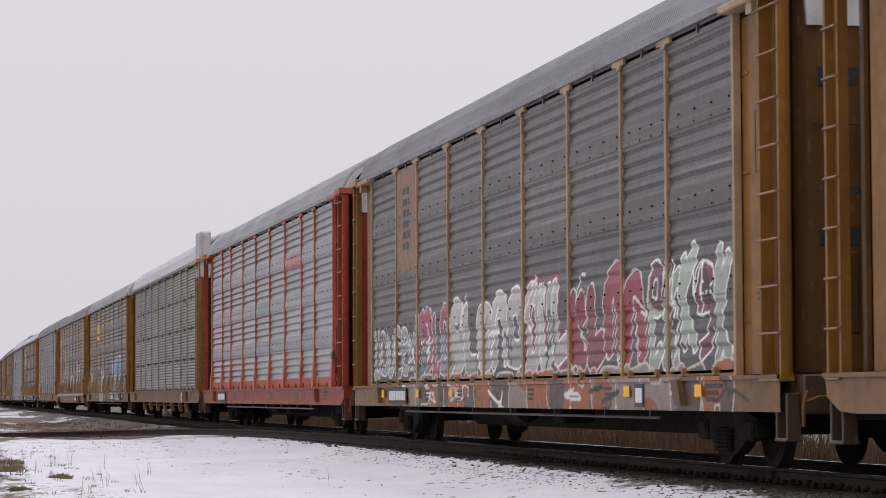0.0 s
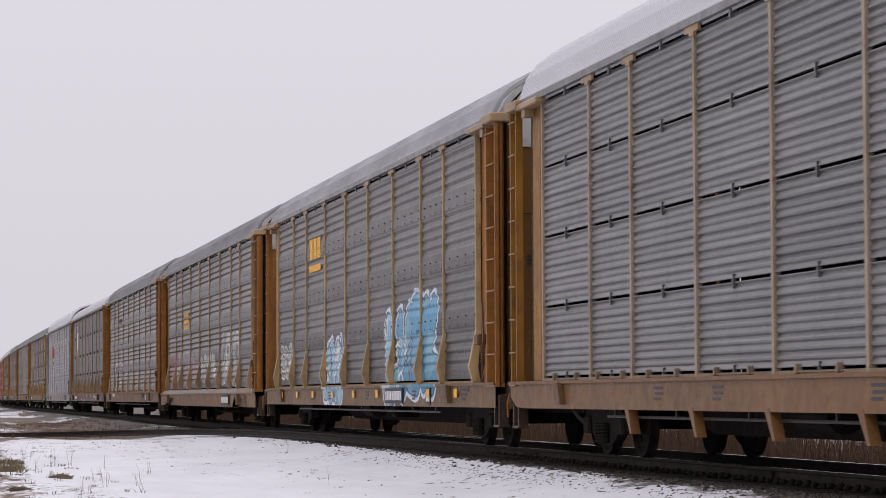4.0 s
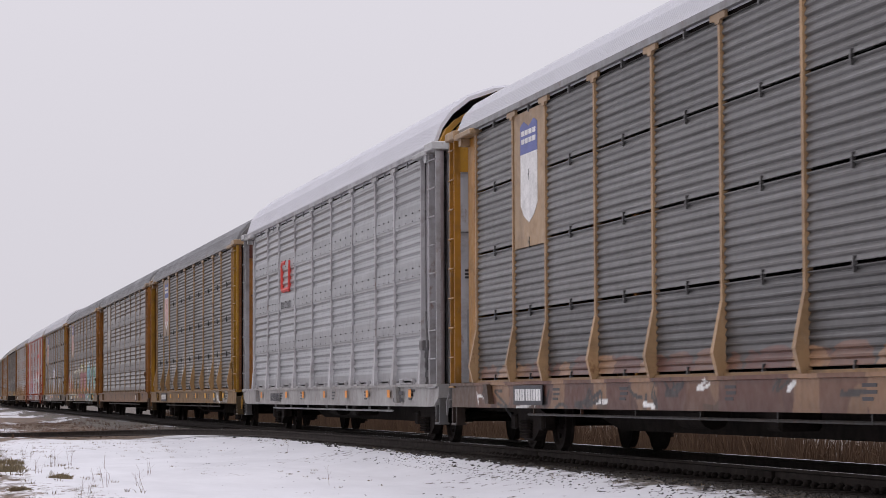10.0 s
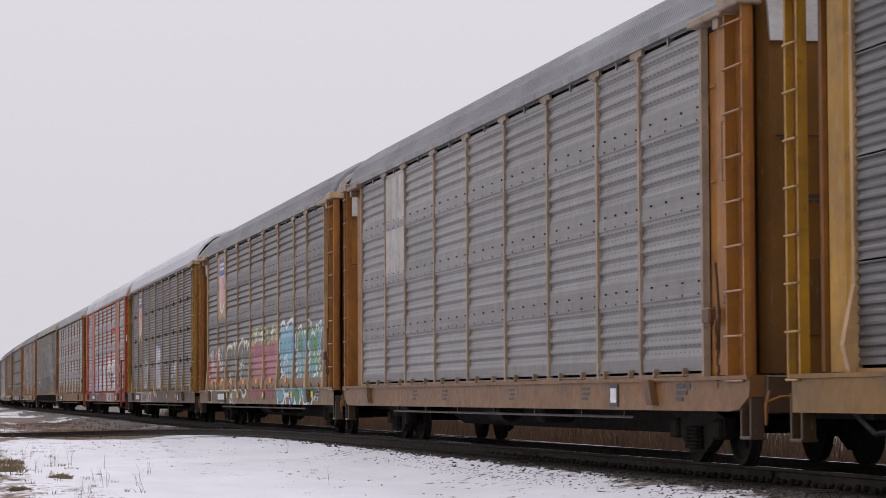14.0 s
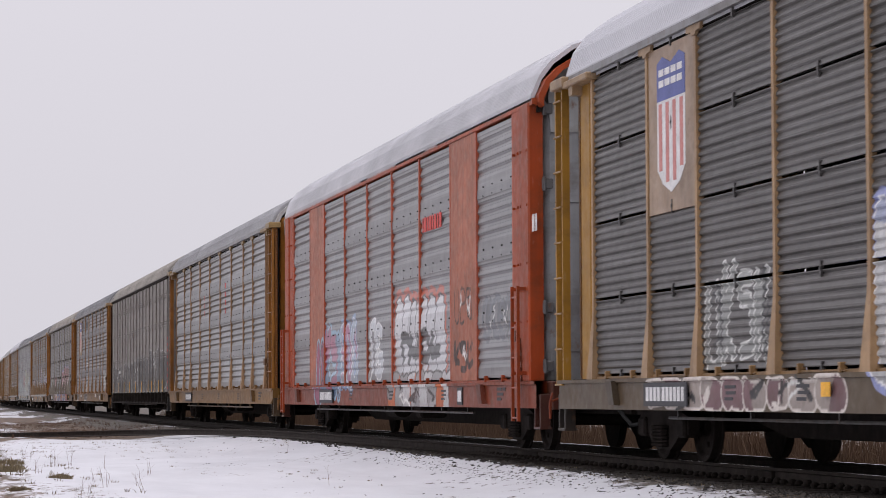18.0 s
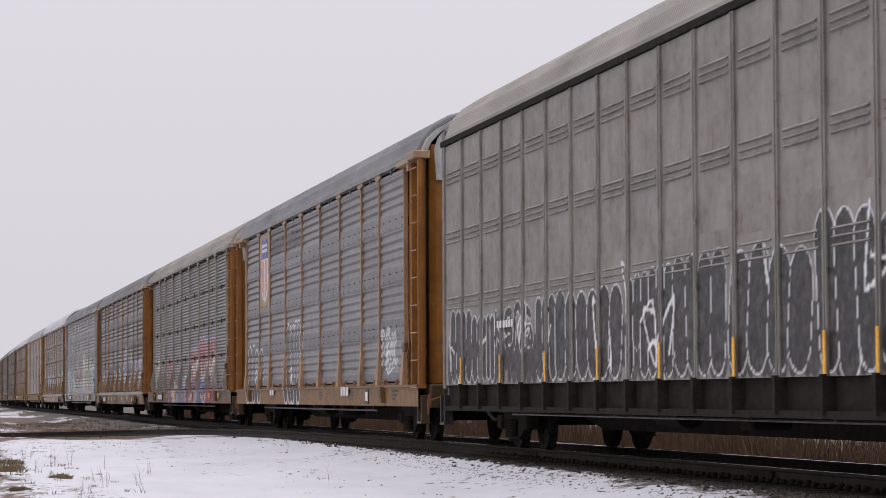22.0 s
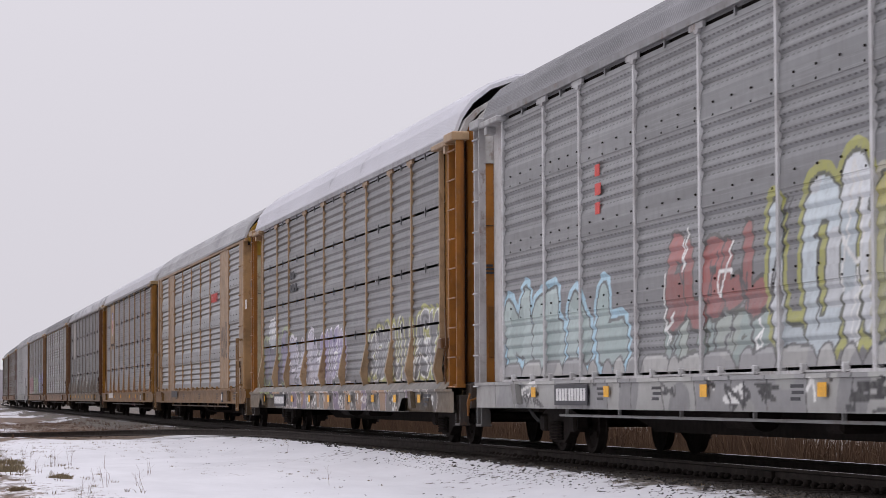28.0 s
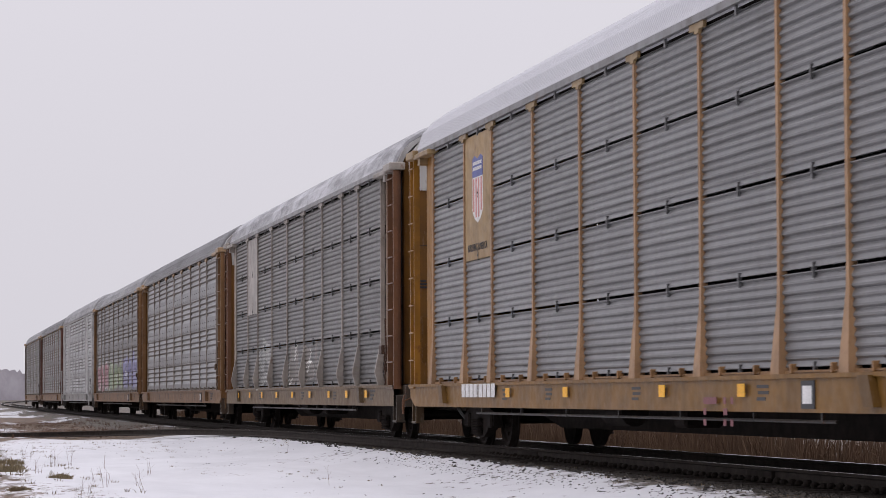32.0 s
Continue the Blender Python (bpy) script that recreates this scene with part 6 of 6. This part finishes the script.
# wood far behind, its haze painted in
def far_wood():
    rnd = random.Random(5)
    verts, faces = [], []
    n = 1400
    for i in range(n):
        a = radians(-40 + 75 * i / (n - 1))
        r = 1500
        h = 20 + 7 * noise.noise((i * 0.02, 0.2, 0)) + 4 * noise.noise((i * 0.11, 1.2, 0)) + 2.5 * noise.noise((i * 0.4, 2.2, 0)) + rnd.uniform(-1.6, 1.6)
        verts += [(r * math.sin(a), r * math.cos(a), -6), (r * math.sin(a), r * math.cos(a), h)]
    for i in range(n - 1):
        faces.append((2 * i, 2 * i + 2, 2 * i + 3, 2 * i + 1))
    me = bpy.data.meshes.new("backdrop")
    me.from_pydata(verts, [], faces)
    m, nt, b = shader("far_wood_painted_haze", 0.95)
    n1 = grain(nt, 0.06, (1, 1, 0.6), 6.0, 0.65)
    # pale lilac and emission put the distance haze into the wood's colour
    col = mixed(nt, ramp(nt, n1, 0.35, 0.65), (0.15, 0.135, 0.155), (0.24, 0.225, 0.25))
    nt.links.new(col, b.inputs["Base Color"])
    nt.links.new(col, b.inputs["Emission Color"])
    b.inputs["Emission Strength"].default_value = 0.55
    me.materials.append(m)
    tagged(new("backdrop", me), "bare wood on the horizon, with haze painted in and a faint glow", "backdrop", "", "structure")


far_wood()



# ---------------------------------------------------------------- track fittings and ground cover
def make_ties():
    rnd = random.Random(11)
    me = box_mesh("tie", -1.28, 1.28, -0.11, 0.11, -0.33, -0.172, 0.012)
    plate_me = box_mesh("anchor", -0.04, 0.04, -0.045, 0.045, -0.175, -0.108, 0.022)
    for i in range(180):
        y = 21.0 + i * 0.52
        part("tie", me, TIE, track, "", None, pose(D + rnd.uniform(-0.04, 0.04), y, 0, 0, 0, rnd.uniform(-1.2, 1.2)))
        if i < 120:
            for dy in (-0.15, 0.15):
                part("rail_anchor", plate_me, IRON, track, "", None, pose(D - 0.753 - 0.085, y + dy, rnd.uniform(-0.01, 0.012), 0, 0, rnd.uniform(-8, 8)))
    bar = box_mesh("joint_bar", -0.055, 0.055, -0.45, 0.45, -0.15, -0.04, 0.01)
    for y in (29.4, 41.0, 59.5):
        part("joint_bar", bar, IRON, track, "", None, pose(D - 0.753, y, 0))


make_ties()


def pebble(rnd, r):
    """Corner points and faces of one broken stone."""
    v = []
    for x, y, z in ((1, 0, 0), (-1, 0, 0), (0, 1, 0), (0, -1, 0), (0, 0, 1), (0, 0, -1)):
        q = r * rnd.uniform(0.6, 1.2)
        v.append((x * q + rnd.uniform(-0.3, 0.3) * r, y * q + rnd.uniform(-0.3, 0.3) * r, z * q * 0.55))
    f = [(0, 2, 4), (2, 1, 4), (1, 3, 4), (3, 0, 4), (2, 0, 5), (1, 2, 5), (3, 1, 5), (0, 3, 5)]
    return v, f


def make_ballast():
    rnd = random.Random(3)
    verts, faces = [], []

    def drop(x, y, r, lift=0.0):
        v, f = pebble(rnd, r)
        b = len(verts)
        z = rise(x, y) + lift
        verts.extend((x + a, y + c, z + e) for a, c, e in v)
        faces.extend(tuple(b + q for q in t) for t in f)
    for i in range(7000):
        y = 22 + 70 * rnd.random() ** 1.5
        x = D - 1.0 - abs(rnd.gauss(0, 0.32)) if rnd.random() < 0.75 else D + rnd.uniform(-1.3, 1.3)
        drop(x, y, rnd.uniform(0.018, 0.05), 0.005)
    for i in range(1500):
        y = 23 + 24 * rnd.random() ** 1.5
        x = D - 1.2 - 1.3 * rnd.random() ** 1.3
        drop(x, y, rnd.uniform(0.008, 0.024), 0.0)
    for i in range(170):                      # stones and clods lying on the snow
        y = 26 + 50 * rnd.random()
        x = D - 1.4 - 4.6 * rnd.random() ** 1.5
        drop(x, y, rnd.uniform(0.02, 0.042) * (0.4 + rnd.random()), -0.006)
        for q in range(rnd.choice((0, 0, 1, 3))):
            drop(x + rnd.gauss(0, 0.12), y + rnd.gauss(0, 0.6), rnd.uniform(0.012, 0.028), -0.004)
    me = bpy.data.meshes.new("ballast")
    me.from_pydata(verts, [], faces)
    m, nt, b = shader("mixed_ballast_stones", 0.9)
    geo = node(nt, "NewGeometry")
    col = mixed(nt, geo.outputs["Random Per Island"], (0.014, 0.013, 0.012), (0.05, 0.043, 0.036))
    nt.links.new(mixed(nt, ramp(nt, grain(nt, 30.0), 0.4, 0.7, 0, 0.5), col, (0.06, 0.05, 0.045)), b.inputs["Base Color"])
    me.materials.append(m)
    tagged(new("ballast", me), "dark broken ballast stones beside the rails", "ballast", "", "stuff")


make_ballast()


def blades(verts, faces, x, y, z, n, h, spread_, rnd, w=0.006):
    """A tuft of n bent blades."""
    for i in range(n):
        a, out = rnd.uniform(0, 6.28), spread_ * rnd.random()
        bx, by = x + out * 0.5 * math.cos(a), y + out * 0.5 * math.sin(a)
        hh = h * rnd.uniform(0.45, 1.1)
        tx, ty = bx + out * rnd.uniform(0.4, 1.4) * math.cos(a), by + out * rnd.uniform(0.4, 1.4) * math.sin(a)
        b = len(verts)
        verts += [(bx - w, by, z - 0.03), (bx + w, by + w, z - 0.03), ((bx + tx) / 2 + w * 0.7, (by + ty) / 2, z + hh * 0.65), ((bx + tx) / 2 - w * 0.7, (by + ty) / 2, z + hh * 0.65), (tx, ty, z + hh * rnd.uniform(0.75, 1.0))]
        faces += [(b, b + 1, b + 2, b + 3), (b + 3, b + 2, b + 4)]


def cover_mesh(name, spots, mat, label, category, kind="stuff"):
    verts, faces = [], []
    rnd = random.Random(len(spots))
    for x, y, n, h, sp in spots:
        blades(verts, faces, x, y, rise(x, y), n, h, sp, rnd, 0.0045 if h < 0.5 else 0.008)
    me = bpy.data.meshes.new(name)
    me.from_pydata(verts, [], faces)
    me.materials.append(mat)
    return tagged(new(name, me), label, category, "", kind)


def straw_mix(name, a, b_):
    m, nt, b = shader(name, 0.9)
    geo = node(nt, "NewGeometry")
    col = mixed(nt, geo.outputs["Random Per Island"], a, b_)
    nt.links.new(mixed(nt, ramp(nt, grain(nt, 1.2), 0.35, 0.65, 0, 0.6), col, (0.10, 0.06, 0.035)), b.inputs["Base Color"])
    return m


RND = random.Random(8)
FAR_STRAW = straw_mix("brown_far_bank_grass", (0.045, 0.025, 0.015), (0.10, 0.058, 0.034))
VERGE = straw_mix("matted_verge_grass", (0.11, 0.09, 0.055), (0.27, 0.215, 0.13))
cover_mesh("dry_grass_bank", [(D + 3.2 + 4 * RND.random(), 22 + 130 * RND.random() ** 1.3, 14, RND.uniform(0.5, 1.0), 0.3) for _ in range(3200)], FAR_STRAW, "tall brown dry grass beyond the railway track", "dry grass")
spots = [(D - 1.15 - 0.9 * RND.random(), 24 + 30 * RND.random() ** 1.4, 6, RND.uniform(0.015, 0.04), 0.12) for _ in range(70)]
spots += [(D - 1.5 - 4.5 * RND.random() ** 1.6, 27 + 50 * RND.random(), 7, RND.uniform(0.015, 0.04), 0.09) for _ in range(70)]
spots += [(RND.uniform(1.0, 3.0), RND.uniform(33, 66), 6, RND.uniform(0.03, 0.09), 0.12) for _ in range(70)]
spots += [(RND.gauss(1.55, 0.25), RND.uniform(44, 66), 12, RND.uniform(0.06, 0.14), 0.2) for _ in range(70)]
spots += [(RND.uniform(1.5, 6.5), RND.uniform(62, 76), 7, RND.uniform(0.02, 0.06), 0.2) for _ in range(60)]
cover_mesh("verge_grass", spots, VERGE, "matted dead grass poking through the snow", "dry grass")
spots = [(RND.uniform(0.0, 8.2), RND.uniform(86, 135), 10, RND.uniform(0.05, 0.20), 0.4) for _ in range(700)]
cover_mesh("brown_scrub", spots, straw_mix("reddish_scrub", (0.05, 0.027, 0.02), (0.13, 0.07, 0.045)), "low reddish-brown scrub between the tracks", "scrub")


def grass_clump(x, y, r, h):
    verts, faces = [], []
    rnd = random.Random(int(x * 100))
    for i in range(90):
        a, q = rnd.uniform(0, 6.28), r * math.sqrt(rnd.random())
        blades(verts, faces, x + q * math.cos(a), y + q * math.sin(a), rise(x, y), 3, h * (1 - 0.6 * q / r), 0.09, rnd, 0.007)
    me = bpy.data.meshes.new("grass_clump")
    me.from_pydata(verts, [], faces)
    me.materials.append(VERGE)
    tagged(new("grass_clump", me), "brown matted grass clump standing in snow", "grass clump", "clumps of grass in the snow")


for x, y, r, h in ((2.25, 42.2, 0.16, 0.13), (1.72, 49.5, 0.28, 0.2), (1.55, 46.5, 0.2, 0.16), (1.45, 37.6, 0.15, 0.1), (1.9, 55.0, 0.3, 0.2)):
    grass_clump(x, y, r, h)


def tube(bm, pts, r0, r1, n=4):
    """A thin tapered stem along points, one connected skin."""
    rings = []
    for i, p in enumerate(pts):
        r = r0 + (r1 - r0) * i / (len(pts) - 1)
        rings.append([bm.verts.new((p[0] + r * math.cos(2 * math.pi * k / n), p[1] + r * math.sin(2 * math.pi * k / n), p[2])) for k in range(n)])
    for lo, hi in zip(rings[:-1], rings[1:]):
        for k in range(n):
            bm.faces.new((lo[k], lo[(k + 1) % n], hi[(k + 1) % n], hi[k]))
    bm.faces.new(rings[-1])


def dry_weed(x, y, h, n, seed):
    rnd = random.Random(seed)
    weed = new("dry_weed", None)
    weed.location = (x, y, rise(x, y) - 0.02)
    tagged(weed, "thin bare dry weed stalks standing in the snow", "weed", "weeds in the snow")
    for i in range(n):
        a, lean, hh = rnd.uniform(0, 6.28), rnd.uniform(0.02, 0.22) * h, h * rnd.uniform(0.55, 1.0)
        p = Vector((rnd.uniform(-0.05, 0.05) * n * 0.4, rnd.uniform(-0.1, 0.1), 0))
        pts = [p]
        for j in range(4):
            pts.append(pts[-1] + Vector((lean * 0.25 * math.cos(a) + rnd.uniform(-0.008, 0.008), lean * 0.25 * math.sin(a), hh * 0.25)))
        bm = bmesh.new()
        tube(bm, pts, 0.003, 0.0014)
        stalk = part("stalk", done(bm), TWIG, weed)
        for q in pts[2:]:
            if rnd.random() < 0.6:
                bm = bmesh.new()
                tube(bm, [q, q + Vector((rnd.uniform(-0.09, 0.09), rnd.uniform(-0.05, 0.05), rnd.uniform(0.04, 0.1)))], 0.0018, 0.001, 3)
                part("twig", done(bm), TWIG, stalk)


for i, (x, y, h, n) in enumerate(((2.97, 35.3, 0.42, 2), (5.75, 37.5, 0.45, 1), (2.54, 50.0, 0.40, 5), (2.65, 37.6, 0.30, 3), (2.75, 41.0, 0.24, 4), (3.75, 43.4, 0.28, 3), (2.2, 35.3, 0.22, 4), (2.95, 52.0, 0.36, 3), (3.3, 47.0, 0.3, 2), (2.05, 45.0, 0.25, 4), (3.15, 38.5, 0.26, 2), (2.35, 57.0, 0.3, 4), (7.6, 55.0, 0.35, 1))):
    dry_weed(x, y, h, n, 40 + i)


def utility_pole():
    x, y = 8.6, 420.0
    pole = new("utility_pole", None)
    pole.location = (x, y, 0)
    tagged(pole, "distant bare wooden utility pole with a crossarm", "utility pole")
    bm = bmesh.new()
    add_rod(bm, (0, 0, -0.6), (0, 0, 5.6), 0.16, 8)
    part("shaft", done(bm), TWIG, pole)
    bm = bmesh.new()
    add_box(bm, -0.9, 0.9, -0.07, 0.07, 5.0, 5.15)
    part("crossarm", done(bm), TWIG, pole)


utility_pole()


# ---------------------------------------------------------------- motion of the train
def car_pose(s):
    ax, ay, _ = track_at(s - 10.06)
    bx, by, _ = track_at(s + 10.06)
    yaw = math.degrees(math.atan2(ay - by, ax - bx))
    return pose((ax + bx) / 2, (ay + by) / 2, 0.0, 0, 0, yaw)


def motions():
    times = [2.0 * i for i in range(17)]
    for car, k in MOVERS:
        walk(car, [(t, car_pose(39.8 + PITCH * k - SHIFT.get(k, 0.0) - run(t))) for t in times])
    # the wheels turn while their car is close by
    for wheel, k, place, dx in WHEELS:
        near_by = [n for n in range(961) if -30 < 39.8 + PITCH * k - run(n / 30) < 72]
        if not near_by:
            walk(wheel, [(0.0, pose(dx, 0, 0.457)), (32.0, pose(dx, 0, 0.457))])
            continue
        a = run(near_by[0] / 30)
        rows = [(n / 30, pose(dx, 0, 0.457, 0, math.degrees((run(n / 30) - a) / 0.457) % 360)) for n in near_by]
        if near_by[0] > 0:
            rows.insert(0, (0.0, pose(dx, 0, 0.457)))
        if near_by[-1] < 960:
            rows.append((32.0, rows[-1][1]))
        walk(wheel, rows)


motions()
